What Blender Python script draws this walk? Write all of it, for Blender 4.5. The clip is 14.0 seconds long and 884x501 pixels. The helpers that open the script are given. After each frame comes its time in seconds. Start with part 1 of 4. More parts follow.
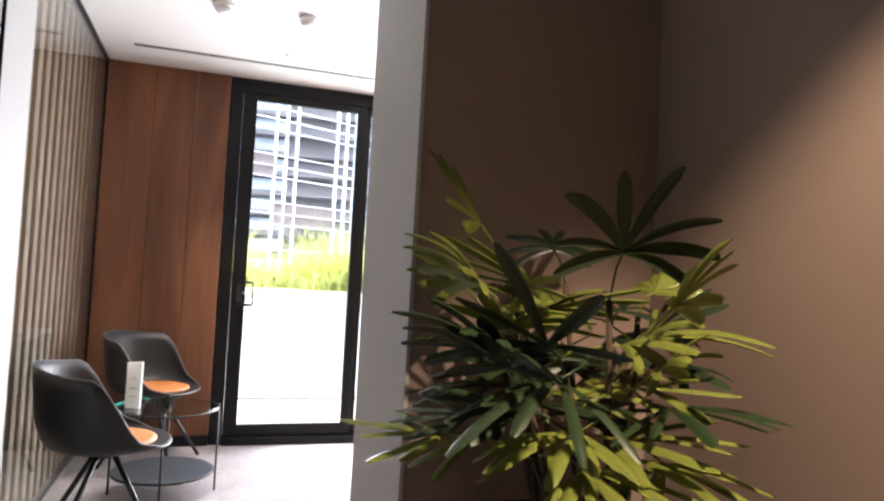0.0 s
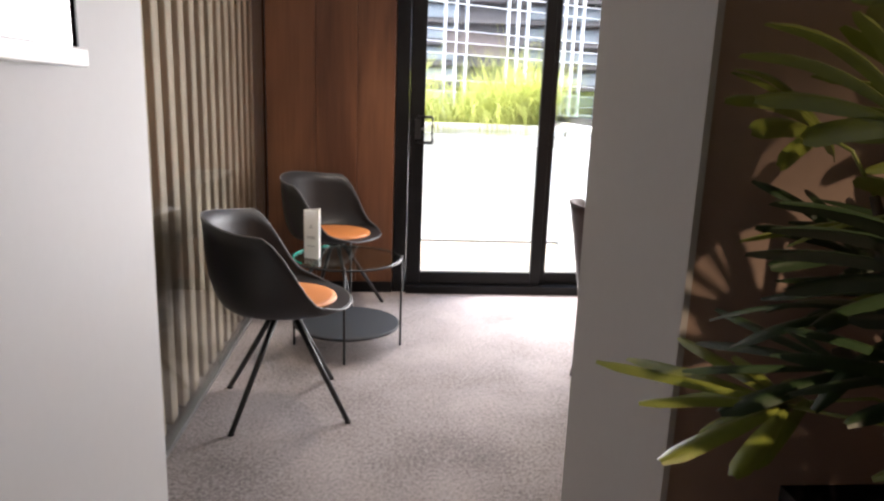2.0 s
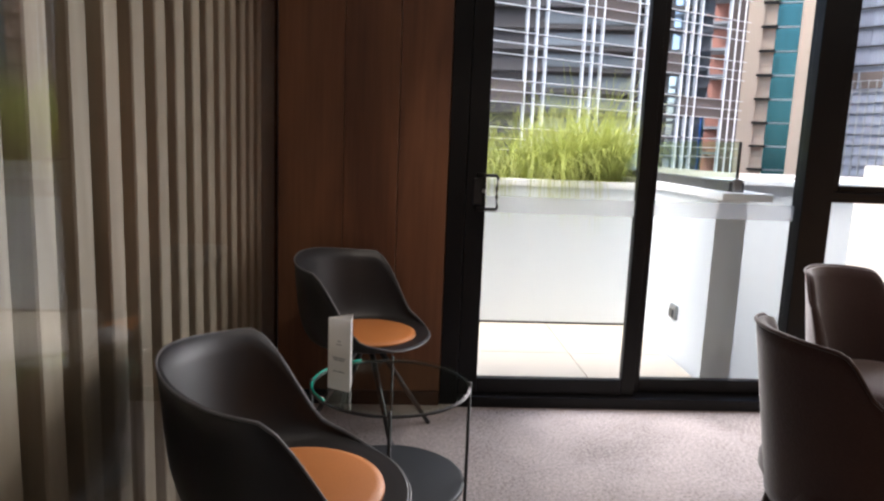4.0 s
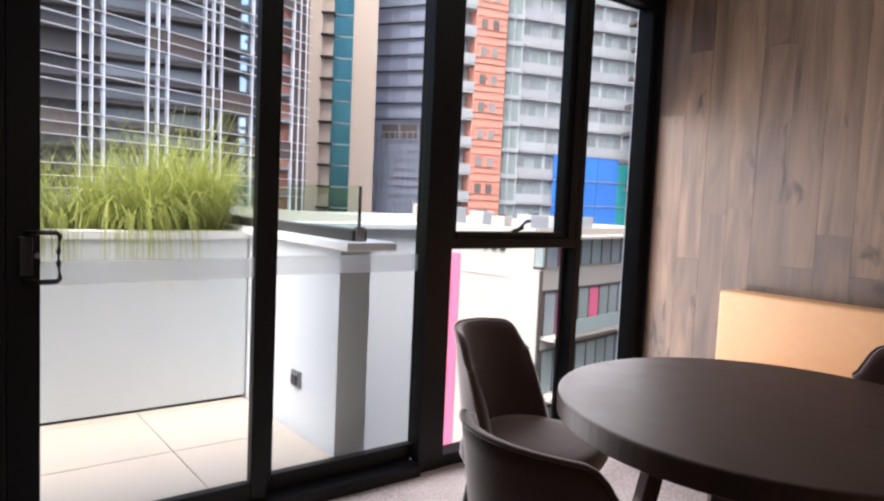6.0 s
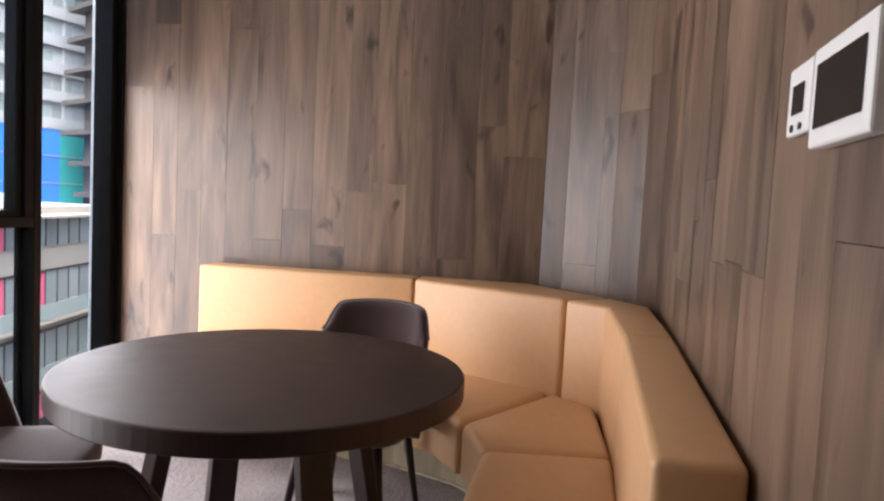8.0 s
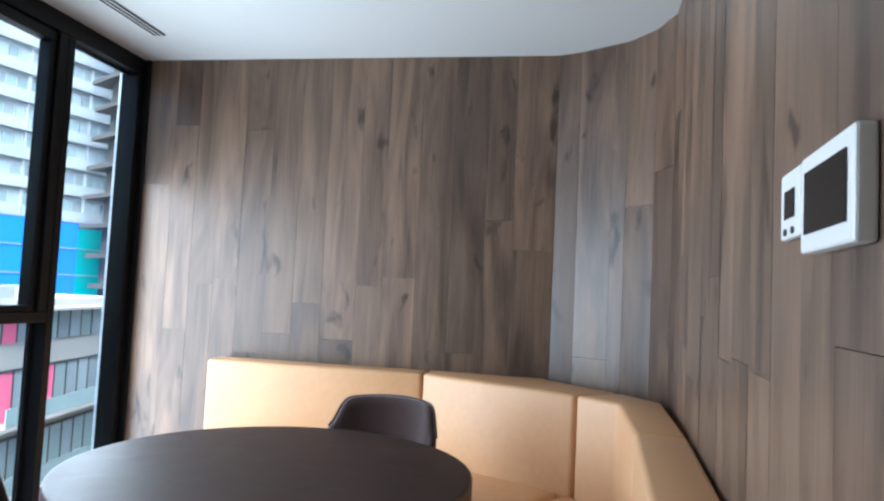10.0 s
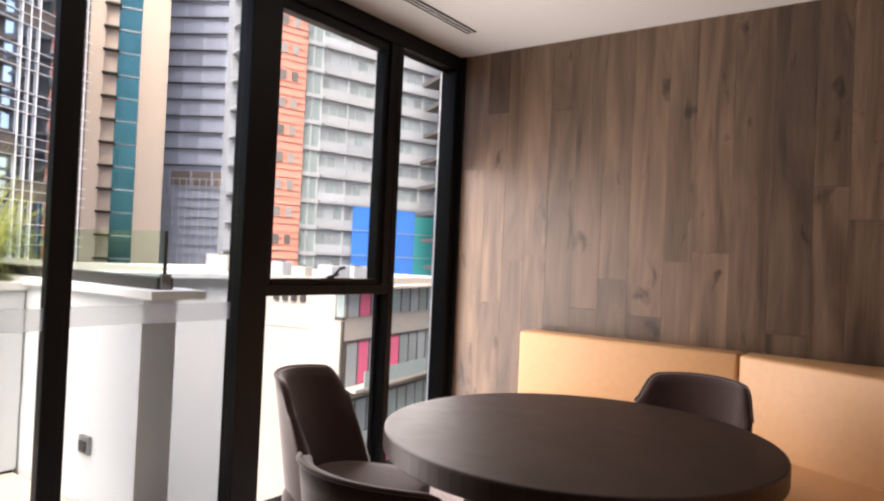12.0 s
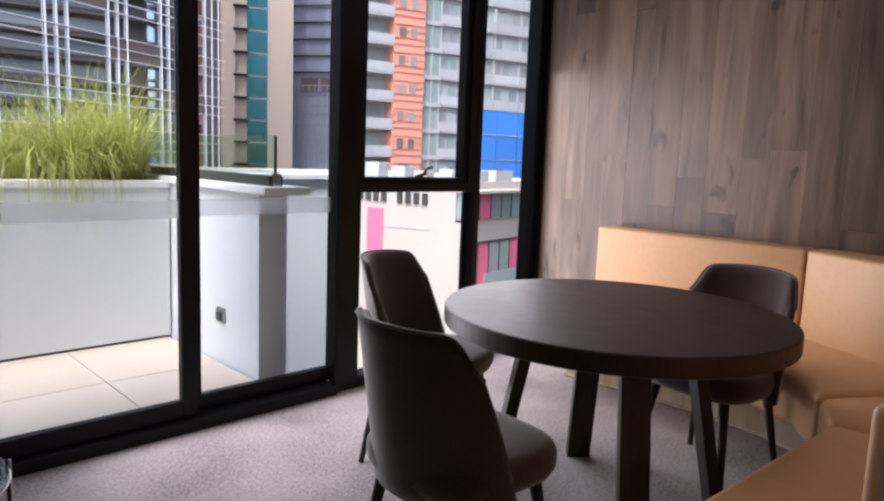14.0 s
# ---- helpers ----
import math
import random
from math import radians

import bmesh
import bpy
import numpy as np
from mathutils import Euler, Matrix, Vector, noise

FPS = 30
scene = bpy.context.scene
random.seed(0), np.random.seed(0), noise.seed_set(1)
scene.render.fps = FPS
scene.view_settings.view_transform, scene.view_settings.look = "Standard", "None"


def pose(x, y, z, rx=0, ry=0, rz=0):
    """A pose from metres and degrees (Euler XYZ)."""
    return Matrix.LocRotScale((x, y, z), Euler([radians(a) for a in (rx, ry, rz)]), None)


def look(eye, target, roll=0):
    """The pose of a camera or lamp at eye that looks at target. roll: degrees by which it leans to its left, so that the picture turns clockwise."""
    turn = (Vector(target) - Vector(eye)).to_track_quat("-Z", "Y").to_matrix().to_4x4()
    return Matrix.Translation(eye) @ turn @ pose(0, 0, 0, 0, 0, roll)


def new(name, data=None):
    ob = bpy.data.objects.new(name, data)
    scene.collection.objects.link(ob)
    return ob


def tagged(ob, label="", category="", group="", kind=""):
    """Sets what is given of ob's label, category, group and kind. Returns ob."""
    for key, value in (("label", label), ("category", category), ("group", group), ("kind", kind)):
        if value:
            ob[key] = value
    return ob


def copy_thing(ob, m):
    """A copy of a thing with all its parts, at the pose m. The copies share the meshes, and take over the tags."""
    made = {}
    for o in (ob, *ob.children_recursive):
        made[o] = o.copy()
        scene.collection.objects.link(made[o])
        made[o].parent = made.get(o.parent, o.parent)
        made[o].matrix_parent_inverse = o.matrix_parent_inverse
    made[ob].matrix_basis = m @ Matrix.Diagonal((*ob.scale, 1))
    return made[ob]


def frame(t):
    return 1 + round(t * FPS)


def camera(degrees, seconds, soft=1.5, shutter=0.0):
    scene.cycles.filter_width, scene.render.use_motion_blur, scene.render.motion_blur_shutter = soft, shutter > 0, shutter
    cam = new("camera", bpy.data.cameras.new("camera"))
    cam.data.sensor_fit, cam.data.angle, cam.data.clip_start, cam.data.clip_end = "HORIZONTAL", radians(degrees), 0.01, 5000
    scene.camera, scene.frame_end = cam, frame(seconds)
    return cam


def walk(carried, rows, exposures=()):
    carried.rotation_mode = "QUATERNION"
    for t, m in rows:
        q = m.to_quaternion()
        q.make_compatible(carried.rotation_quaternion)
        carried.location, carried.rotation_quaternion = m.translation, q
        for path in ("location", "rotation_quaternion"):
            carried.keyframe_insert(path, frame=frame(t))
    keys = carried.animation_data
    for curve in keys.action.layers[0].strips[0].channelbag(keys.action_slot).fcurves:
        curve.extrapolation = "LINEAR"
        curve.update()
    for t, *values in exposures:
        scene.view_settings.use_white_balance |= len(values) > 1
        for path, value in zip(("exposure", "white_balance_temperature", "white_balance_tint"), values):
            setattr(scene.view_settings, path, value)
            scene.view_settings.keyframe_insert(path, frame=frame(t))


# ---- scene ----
cam = camera(65.86, 14.0, 2.4)
# seconds, x, y, z, yaw, pitch, roll
PATH = [
    (0.0, 0.734, -5.010, 1.233, -18.65, 2.24, -3.10),
    (0.5, 0.662, -4.948, 1.211, -17.13, -4.08, -2.79),
    (1.0, 0.710, -4.798, 1.206, -13.84, -10.15, -2.36),
    (1.5, 0.770, -4.591, 1.224, -9.34, -12.46, -2.15),
    (2.0, 0.745, -4.341, 1.237, -4.31, -12.54, -2.05),
    (2.2, 0.734, -4.232, 1.244, -2.76, -12.42, -1.86),
    (3.3, 0.640, -3.660, 1.255, -0.60, -10.60, -2.15),
    (4.3, 0.548, -3.070, 1.270, -5.10, -8.05, -2.34),
    (4.5, 0.540, -2.974, 1.272, -6.60, -7.31, -2.37),
    (5.0, 0.552, -2.766, 1.275, -15.72, -5.29, -2.23),
    (5.5, 0.592, -2.642, 1.272, -27.05, -4.44, -2.16),
    (6.0, 0.643, -2.551, 1.284, -37.73, -4.25, -2.55),
    (6.5, 0.649, -2.519, 1.285, -49.38, -3.95, -2.62),
    (7.0, 0.632, -2.486, 1.284, -62.38, -3.81, -2.75),
    (7.5, 0.608, -2.463, 1.259, -74.10, -3.62, -3.00),
    (7.7, 0.601, -2.453, 1.268, -77.18, -4.29, -2.93),
    (8.7, 0.602, -2.452, 1.262, -86.50, -1.20, -2.80),
    (9.8, 0.592, -2.460, 1.276, -81.83, 2.97, -2.67),
    (10.0, 0.588, -2.467, 1.286, -80.36, 3.54, -2.71),
    (10.5, 0.584, -2.495, 1.297, -74.63, 4.26, -2.72),
    (11.0, 0.611, -2.540, 1.286, -67.22, 4.58, -2.63),
    (11.5, 0.565, -2.492, 1.272, -61.12, 3.78, -2.75),
    (12.0, 0.559, -2.526, 1.260, -54.46, 0.76, -2.59),
    (12.5, 0.519, -2.578, 1.257, -50.06, -2.47, -2.44),
    (13.0, 0.470, -2.700, 1.243, -46.97, -3.32, -2.25),
    (13.5, 0.454, -2.790, 1.246, -45.17, -5.17, -2.20),
    (14.0, 0.457, -2.908, 1.247, -44.12, -7.68, -2.18),
]
EXPOSURES = [
    (0.0, 4.35, 5850, 13), (1.0, 4.02, 6000, 14), (2.2, 3.68, 6200, 14), (4.5, 2.45, 6200, 15), (5.5, 2.35, 6400, 17),
    (6.5, 2.2, 6000, 19), (7.5, 2.48, 6200, 18), (9.8, 2.88, 4950, 0), (11.0, 2.6, 4900, 0), (11.5, 2.5, 5800, 9), (12.0, 2.4, 6800, 19), (12.5, 2.3, 6400, 18), (13.0, 2.15, 6200, 17), (14.0, 2.05, 6000, 19),
]
walk(cam, [(t, pose(x, y, z, 90 + pitch, roll, yaw)) for t, x, y, z, yaw, pitch, roll in PATH], EXPOSURES)

# ---- sky and sun ----
world = bpy.data.worlds.new("sky")
scene.world = world
world.use_nodes = True
wn = world.node_tree.nodes
sky = wn.new("ShaderNodeTexSky")
sky.sky_type = 'NISHITA'
sky.sun_disc = False
sky.sun_elevation = radians(56)
sky.sun_rotation = radians(246)
sky.air_density, sky.dust_density, sky.ozone_density = 1.0, 4.0, 1.0
world.node_tree.links.new(sky.outputs[0], wn["Background"].inputs[0])
wn["Background"].inputs[1].default_value = 0.15

sun_data = bpy.data.lights.new("sun", 'SUN')
sun_data.energy = 0.95
sun_data.angle = radians(40)
sun_data.color = (1.0, 0.98, 0.95)
sun = new("sun", sun_data)
SUN_EL, SUN_AZ = radians(56), radians(246)
sun.matrix_world = look(Vector((math.sin(SUN_AZ) * math.cos(SUN_EL), math.cos(SUN_AZ) * math.cos(SUN_EL), math.sin(SUN_EL))) * 60, (0, 0, 0))


def spot_lamp(name, at, to, power, color, size=70, blend=0.6, radius=0.04):
    d = bpy.data.lights.new(name, 'SPOT')
    d.energy, d.color, d.spot_size, d.spot_blend, d.shadow_soft_size = power, color, radians(size), blend, radius
    ob = new(name, d)
    ob.matrix_world = look(at, to)
    return ob


WARM = (1.0, 0.72, 0.46)
# daylight that the sky sends in through the glazing
day = bpy.data.lights.new("window_daylight", 'AREA')
day.shape, day.size, day.size_y, day.energy, day.color = 'RECTANGLE', 2.78, 1.75, 16, (1.0, 0.965, 0.925)
day.spread = radians(180)
day_ob = new("window_daylight", day)
day_ob.matrix_world = look((2.69, -0.1, 0.97), (2.69, -1.1, 0.97))
spot_lamp("downlight_lamp", (2.98, -0.80, 2.53), (2.98, -0.80, 0), 3, (1, 0.84, 0.66), 85)
spot_lamp("downlight_lamp", (1.135, -0.715, 2.53), (1.135, -0.715, 0), 6, (1, 0.84, 0.66), 85)
spot_lamp("downlight_lamp", (1.50, -4.90, 2.54), (1.74, -4.05, 0.6), 21, WARM, 62)

# ---- materials ----


def nodes_of(name):
    m = bpy.data.materials.new(name)
    m.use_nodes = True
    t = m.node_tree
    return m, t.nodes, t.links, t.nodes["Principled BSDF"]


def surface(name, color, rough=0.6, metal=0.0, var=0.12, scale=4.0, stretch=(1, 1, 1), fine=40.0, bump=0.15, rnd=0.0, spec=0.5, sheen=0.0):
    """Two scales of colour variation, fine bump, and a shift from object to object."""
    m, n, l, p = nodes_of(name)
    tc = n.new("ShaderNodeTexCoord")
    mp = n.new("ShaderNodeMapping")
    mp.inputs["Scale"].default_value = stretch
    l.new(tc.outputs["Object"], mp.inputs["Vector"])
    big = n.new("ShaderNodeTexNoise")
    big.inputs["Scale"].default_value, big.inputs["Detail"].default_value = scale, 6
    small = n.new("ShaderNodeTexNoise")
    small.inputs["Scale"].default_value, small.inputs["Detail"].default_value = fine, 4
    l.new(mp.outputs[0], big.inputs["Vector"])
    l.new(mp.outputs[0], small.inputs["Vector"])
    add = n.new("ShaderNodeMath")
    add.operation = 'ADD'
    l.new(big.outputs["Fac"], add.inputs[0])
    l.new(small.outputs["Fac"], add.inputs[1])
    info = n.new("ShaderNodeObjectInfo")
    mul = n.new("ShaderNodeMath")
    mul.operation = 'MULTIPLY_ADD'
    l.new(info.outputs["Random"], mul.inputs[0])
    mul.inputs[1].default_value = rnd
    mul.inputs[2].default_value = 1 - rnd / 2 - var
    val = n.new("ShaderNodeMath")
    val.operation = 'MULTIPLY_ADD'
    l.new(add.outputs[0], val.inputs[0])
    val.inputs[1].default_value = var
    l.new(mul.outputs[0], val.inputs[2])
    hsv = n.new("ShaderNodeHueSaturation")
    hsv.inputs["Color"].default_value = (*color, 1)
    l.new(val.outputs[0], hsv.inputs["Value"])
    l.new(hsv.outputs[0], p.inputs["Base Color"])
    p.inputs["Roughness"].default_value = rough
    p.inputs["Metallic"].default_value = metal
    p.inputs["Specular IOR Level"].default_value = spec
    p.inputs["Sheen Weight"].default_value = sheen
    if bump:
        b = n.new("ShaderNodeBump")
        b.inputs["Strength"].default_value, b.inputs["Distance"].default_value = bump, 0.003
        l.new(small.outputs["Fac"], b.inputs["Height"])
        l.new(b.outputs[0], p.inputs["Normal"])
    return m


def wood(name, dark, light, rough=0.5, rnd=0.35, grain=1.0, knots=True, spec=0.5):
    """Grain that runs along z, with knots and a shift from board to board."""
    m, n, l, p = nodes_of(name)
    tc = n.new("ShaderNodeTexCoord")
    info = n.new("ShaderNodeObjectInfo")
    off = n.new("ShaderNodeVectorMath")
    off.operation = 'MULTIPLY_ADD'
    comb = n.new("ShaderNodeCombineXYZ")
    for i in range(3):
        l.new(info.outputs["Random"], comb.inputs[i])
    l.new(comb.outputs[0], off.inputs[0])
    off.inputs[1].default_value = (37, 53, 71)
    l.new(tc.outputs["Object"], off.inputs[2])
    mp = n.new("ShaderNodeMapping")
    mp.inputs["Scale"].default_value = (7 * grain, 7 * grain, 1.0 * grain)
    l.new(off.outputs[0], mp.inputs["Vector"])
    n1 = n.new("ShaderNodeTexNoise")
    n1.inputs["Scale"].default_value, n1.inputs["Detail"].default_value, n1.inputs["Distortion"].default_value = 1.0, 8, 1.2
    l.new(mp.outputs[0], n1.inputs["Vector"])
    mp2 = n.new("ShaderNodeMapping")
    mp2.inputs["Scale"].default_value = (120 * grain, 120 * grain, 4 * grain)
    l.new(off.outputs[0], mp2.inputs["Vector"])
    n2 = n.new("ShaderNodeTexNoise")
    n2.inputs["Scale"].default_value, n2.inputs["Detail"].default_value = 1.0, 3
    l.new(mp2.outputs[0], n2.inputs["Vector"])
    mixf = n.new("ShaderNodeMath")
    mixf.operation = 'MULTIPLY_ADD'
    l.new(n2.outputs["Fac"], mixf.inputs[0])
    mixf.inputs[1].default_value = 0.28
    l.new(n1.outputs["Fac"], mixf.inputs[2])
    ramp = n.new("ShaderNodeValToRGB")
    ramp.color_ramp.elements[0].position, ramp.color_ramp.elements[0].color = 0.42, (*dark, 1)
    ramp.color_ramp.elements[1].position, ramp.color_ramp.elements[1].color = 0.84, (*light, 1)
    l.new(mixf.outputs[0], ramp.inputs[0])
    col = ramp.outputs[0]
    if knots:
        mp3 = n.new("ShaderNodeMapping")
        mp3.inputs["Scale"].default_value = (5.5, 5.5, 2.2)
        l.new(off.outputs[0], mp3.inputs["Vector"])
        vo = n.new("ShaderNodeTexNoise")
        vo.inputs["Scale"].default_value, vo.inputs["Detail"].default_value, vo.inputs["Distortion"].default_value = 1.6, 4, 0.5
        l.new(mp3.outputs[0], vo.inputs["Vector"])
        kr = n.new("ShaderNodeValToRGB")
        kr.color_ramp.elements[0].position, kr.color_ramp.elements[0].color = 0.29, (0.26, 0.22, 0.20, 1)
        kr.color_ramp.elements[1].position, kr.color_ramp.elements[1].color = 0.38, (1, 1, 1, 1)
        l.new(vo.outputs["Fac"], kr.inputs[0])
        mx = n.new("ShaderNodeMixRGB")
        mx.blend_type = 'MULTIPLY'
        mx.inputs[0].default_value = 1
        l.new(col, mx.inputs[1])
        l.new(kr.outputs[0], mx.inputs[2])
        col = mx.outputs[0]
    hsv = n.new("ShaderNodeHueSaturation")
    val = n.new("ShaderNodeMath")
    val.operation = 'MULTIPLY_ADD'
    l.new(info.outputs["Random"], val.inputs[0])
    val.inputs[1].default_value = rnd
    val.inputs[2].default_value = 1 - rnd / 2
    l.new(val.outputs[0], hsv.inputs["Value"])
    l.new(col, hsv.inputs["Color"])
    l.new(hsv.outputs[0], p.inputs["Base Color"])
    rr = n.new("ShaderNodeMath")
    rr.operation = 'MULTIPLY_ADD'
    l.new(n1.outputs["Fac"], rr.inputs[0])
    rr.inputs[1].default_value, rr.inputs[2].default_value = 0.2, rough - 0.1
    l.new(rr.outputs[0], p.inputs["Roughness"])
    p.inputs["Specular IOR Level"].default_value = spec
    b = n.new("ShaderNodeBump")
    b.inputs["Strength"].default_value, b.inputs["Distance"].default_value = 0.25, 0.002
    l.new(mixf.outputs[0], b.inputs["Height"])
    l.new(b.outputs[0], p.inputs["Normal"])
    return m


def pane_glass(name, tint=(1, 1, 1), ior=1.45, boost=0.0, rough=0.0):
    """Thin clear glass: lets light straight through and mirrors by Fresnel."""
    m, n, l, p = nodes_of(name)
    n.remove(p)
    tr = n.new("ShaderNodeBsdfTransparent")
    tr.inputs[0].default_value = (*tint, 1)
    gl = n.new("ShaderNodeBsdfGlossy")
    gl.inputs["Roughness"].default_value = rough
    lw = n.new("ShaderNodeLayerWeight")
    lw.inputs["Blend"].default_value = 0.5
    pw = n.new("ShaderNodeMath")
    pw.operation = 'POWER'
    l.new(lw.outputs["Facing"], pw.inputs[0])
    pw.inputs[1].default_value = 5.0
    fr = n.new("ShaderNodeMath")
    fr.operation = 'MULTIPLY_ADD'
    f0 = ((ior - 1) / (ior + 1)) ** 2
    l.new(pw.outputs[0], fr.inputs[0])
    fr.inputs[1].default_value, fr.inputs[2].default_value = 1 - f0, f0
    ad = n.new("ShaderNodeMath")
    ad.operation = 'ADD'
    ad.use_clamp = True
    l.new(fr.outputs[0], ad.inputs[0])
    ad.inputs[1].default_value = boost
    mx = n.new("ShaderNodeMixShader")
    l.new(ad.outputs[0], mx.inputs[0])
    l.new(tr.outputs[0], mx.inputs[1])
    l.new(gl.outputs[0], mx.inputs[2])
    l.new(mx.outputs[0], n["Material Output"].inputs[0])
    return m


def frosted(name, amount):
    m, n, l, p = nodes_of(name)
    p.inputs["Base Color"].default_value = (0.85, 0.88, 0.9, 1)
    p.inputs["Roughness"].default_value = 0.7
    tr = n.new("ShaderNodeBsdfTransparent")
    tl = n.new("ShaderNodeBsdfTranslucent")
    tl.inputs[0].default_value = (0.85, 0.88, 0.9, 1)
    m1 = n.new("ShaderNodeMixShader")
    m1.inputs[0].default_value = 0.6
    l.new(p.outputs[0], m1.inputs[1])
    l.new(tl.outputs[0], m1.inputs[2])
    m2 = n.new("ShaderNodeMixShader")
    m2.inputs[0].default_value = amount
    l.new(tr.outputs[0], m2.inputs[1])
    l.new(m1.outputs[0], m2.inputs[2])
    l.new(m2.outputs[0], n["Material Output"].inputs[0])
    return m


def glow(name, color, power):
    m, n, l, p = nodes_of(name)
    p.inputs["Emission Color"].default_value = (*color, 1)
    p.inputs["Emission Strength"].default_value = power
    return m


def carpet_material():
    m, n, l, p = nodes_of("carpet")
    tc = n.new("ShaderNodeTexCoord")
    cols = []
    for s, d in ((2.2, 3), (75, 4), (320, 2)):
        t = n.new("ShaderNodeTexNoise")
        t.inputs["Scale"].default_value, t.inputs["Detail"].default_value = s, d
        l.new(tc.outputs["Object"], t.inputs["Vector"])
        cols.append(t)
    a = n.new("ShaderNodeMath")
    a.operation = 'MULTIPLY_ADD'
    a.inputs[1].default_value = 0.7
    l.new(cols[1].outputs["Fac"], a.inputs[0])
    l.new(cols[2].outputs["Fac"], a.inputs[2])
    b = n.new("ShaderNodeMath")
    b.operation = 'MULTIPLY_ADD'
    b.inputs[1].default_value = 0.5
    l.new(cols[0].outputs["Fac"], b.inputs[0])
    l.new(a.outputs[0], b.inputs[2])
    r = n.new("ShaderNodeValToRGB")
    r.color_ramp.elements[0].position, r.color_ramp.elements[0].color = 0.38, (0.072, 0.062, 0.060, 1)
    r.color_ramp.elements[1].position, r.color_ramp.elements[1].color = 0.88, (0.42, 0.372, 0.362, 1)
    sc = n.new("ShaderNodeMath")
    sc.operation = 'MULTIPLY_ADD'
    sc.inputs[1].default_value, sc.inputs[2].default_value = 1.1, -0.5
    l.new(b.outputs[0], sc.inputs[0])
    l.new(sc.outputs[0], r.inputs[0])
    l.new(r.outputs[0], p.inputs["Base Color"])
    p.inputs["Roughness"].default_value = 0.95
    p.inputs["Specular IOR Level"].default_value = 0.15
    bp = n.new("ShaderNodeBump")
    bp.inputs["Strength"].default_value, bp.inputs["Distance"].default_value = 0.6, 0.004
    l.new(cols[2].outputs["Fac"], bp.inputs["Height"])
    l.new(bp.outputs[0], p.inputs["Normal"])
    return m


CARPET = carpet_material()
WHITE_PAINT = surface("white_paint", (0.45, 0.44, 0.428), 0.6, var=0.05, scale=1.5, bump=0.08)
CEILING_PAINT = surface("ceiling_paint", (0.61, 0.605, 0.585), 0.8, var=0.04, scale=0.8, bump=0.05)
TAUPE_PAINT = surface("taupe_paint", (0.30, 0.22, 0.18), 0.65, var=0.08, scale=1.5, bump=0.08)
PLANK = wood("oak_plank", (0.052, 0.031, 0.020), (0.195, 0.123, 0.078), 0.40, 0.55, spec=0.6)
PANEL_WOOD = wood("panel_timber", (0.088, 0.031, 0.0125), (0.20, 0.083, 0.035), 0.6, 0.2, grain=0.5, knots=False)
PLY = wood("ply", (0.20, 0.155, 0.095), (0.40, 0.33, 0.22), 0.45, 0.1, grain=1.0, knots=False)
SLAT_WOOD = wood("slat_timber", (0.30, 0.235, 0.17), (0.50, 0.41, 0.31), 0.55, 0.15, knots=False)
DARK_WOOD = wood("table_timber", (0.016, 0.008, 0.006), (0.042, 0.0225, 0.0175), 0.45, 0.1, knots=False, spec=0.3)
SLAT_BACK = surface("slat_back", (0.10, 0.065, 0.045), 0.8)
BLACK_FRAME = surface("black_frame", (0.006, 0.006, 0.0065), 0.45, spec=0.22, var=0.2, scale=3, bump=0.03)
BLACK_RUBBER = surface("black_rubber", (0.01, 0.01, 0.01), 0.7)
SHELL_EDGE_LIT = surface("shell_edge_lit", (0.16, 0.16, 0.165), 0.4, bump=0)
SHELL = surface("black_shell", (0.02, 0.02, 0.022), 0.45, var=0.1, bump=0.06, fine=200)
BLACK_STEEL = surface("black_steel", (0.015, 0.015, 0.016), 0.4, bump=0.03)
DARK_SHELF = surface("dark_shelf", (0.03, 0.033, 0.038), 0.5, bump=0.03)
ORANGE_PAD = surface("orange_leather", (0.60, 0.22, 0.06), 0.5, var=0.12, scale=8, fine=150, bump=0.2)
TAN_LEATHER = surface("tan_leather", (0.62, 0.36, 0.175), 0.45, var=0.14, scale=3, fine=30, bump=0.10, rnd=0.05)
VELVET = surface("brown_velvet", (0.044, 0.023, 0.020), 0.8, var=0.45, scale=6, fine=140, bump=0.35, sheen=0.45, spec=0.12)
PAPER = surface("white_card", (0.82, 0.81, 0.78), 0.6, var=0.03, bump=0)
INK = surface("grey_ink", (0.35, 0.35, 0.36), 0.7, bump=0)
TILE = surface("terrace_tile", (0.55, 0.485, 0.40), 0.6, var=0.08, scale=6, rnd=0.05)
GROUT = surface("grout", (0.50, 0.44, 0.36), 0.9)
RENDER_WHITE = surface("white_render", (0.64, 0.68, 0.705), 0.7, var=0.05, scale=2.0, fine=120, bump=0.15)
COPING = surface("white_coping", (0.80, 0.81, 0.81), 0.45, var=0.03, bump=0.03)
STEEL = surface("grey_steel", (0.32, 0.33, 0.33), 0.35, metal=0.8)
DARK_METAL = surface("dark_metal", (0.06, 0.06, 0.06), 0.45, metal=0.3)
SOIL = surface("soil", (0.06, 0.045, 0.03), 0.95, var=0.4, scale=20, bump=0.6)
POT_GLOSS = surface("black_gloss", (0.006, 0.005, 0.006), 0.25, var=0.1, bump=0.02, spec=0.3)
WINDOW_GLASS = pane_glass("window_glass", (0.96, 0.98, 0.97), 1.3)
WALL_GLASS = pane_glass("wall_glass", (0.95, 0.97, 0.96), 1.40, 0.0)
TABLE_GLASS = pane_glass("table_glass", (0.90, 0.97, 0.94), 1.5)
MIRROR_GLASS = pane_glass("mirror_glass", (0.6, 0.6, 0.6), 1.6, 0.3)
GREEN_EDGE = surface("green_glass_edge", (0.02, 0.42, 0.30), 0.1, bump=0)
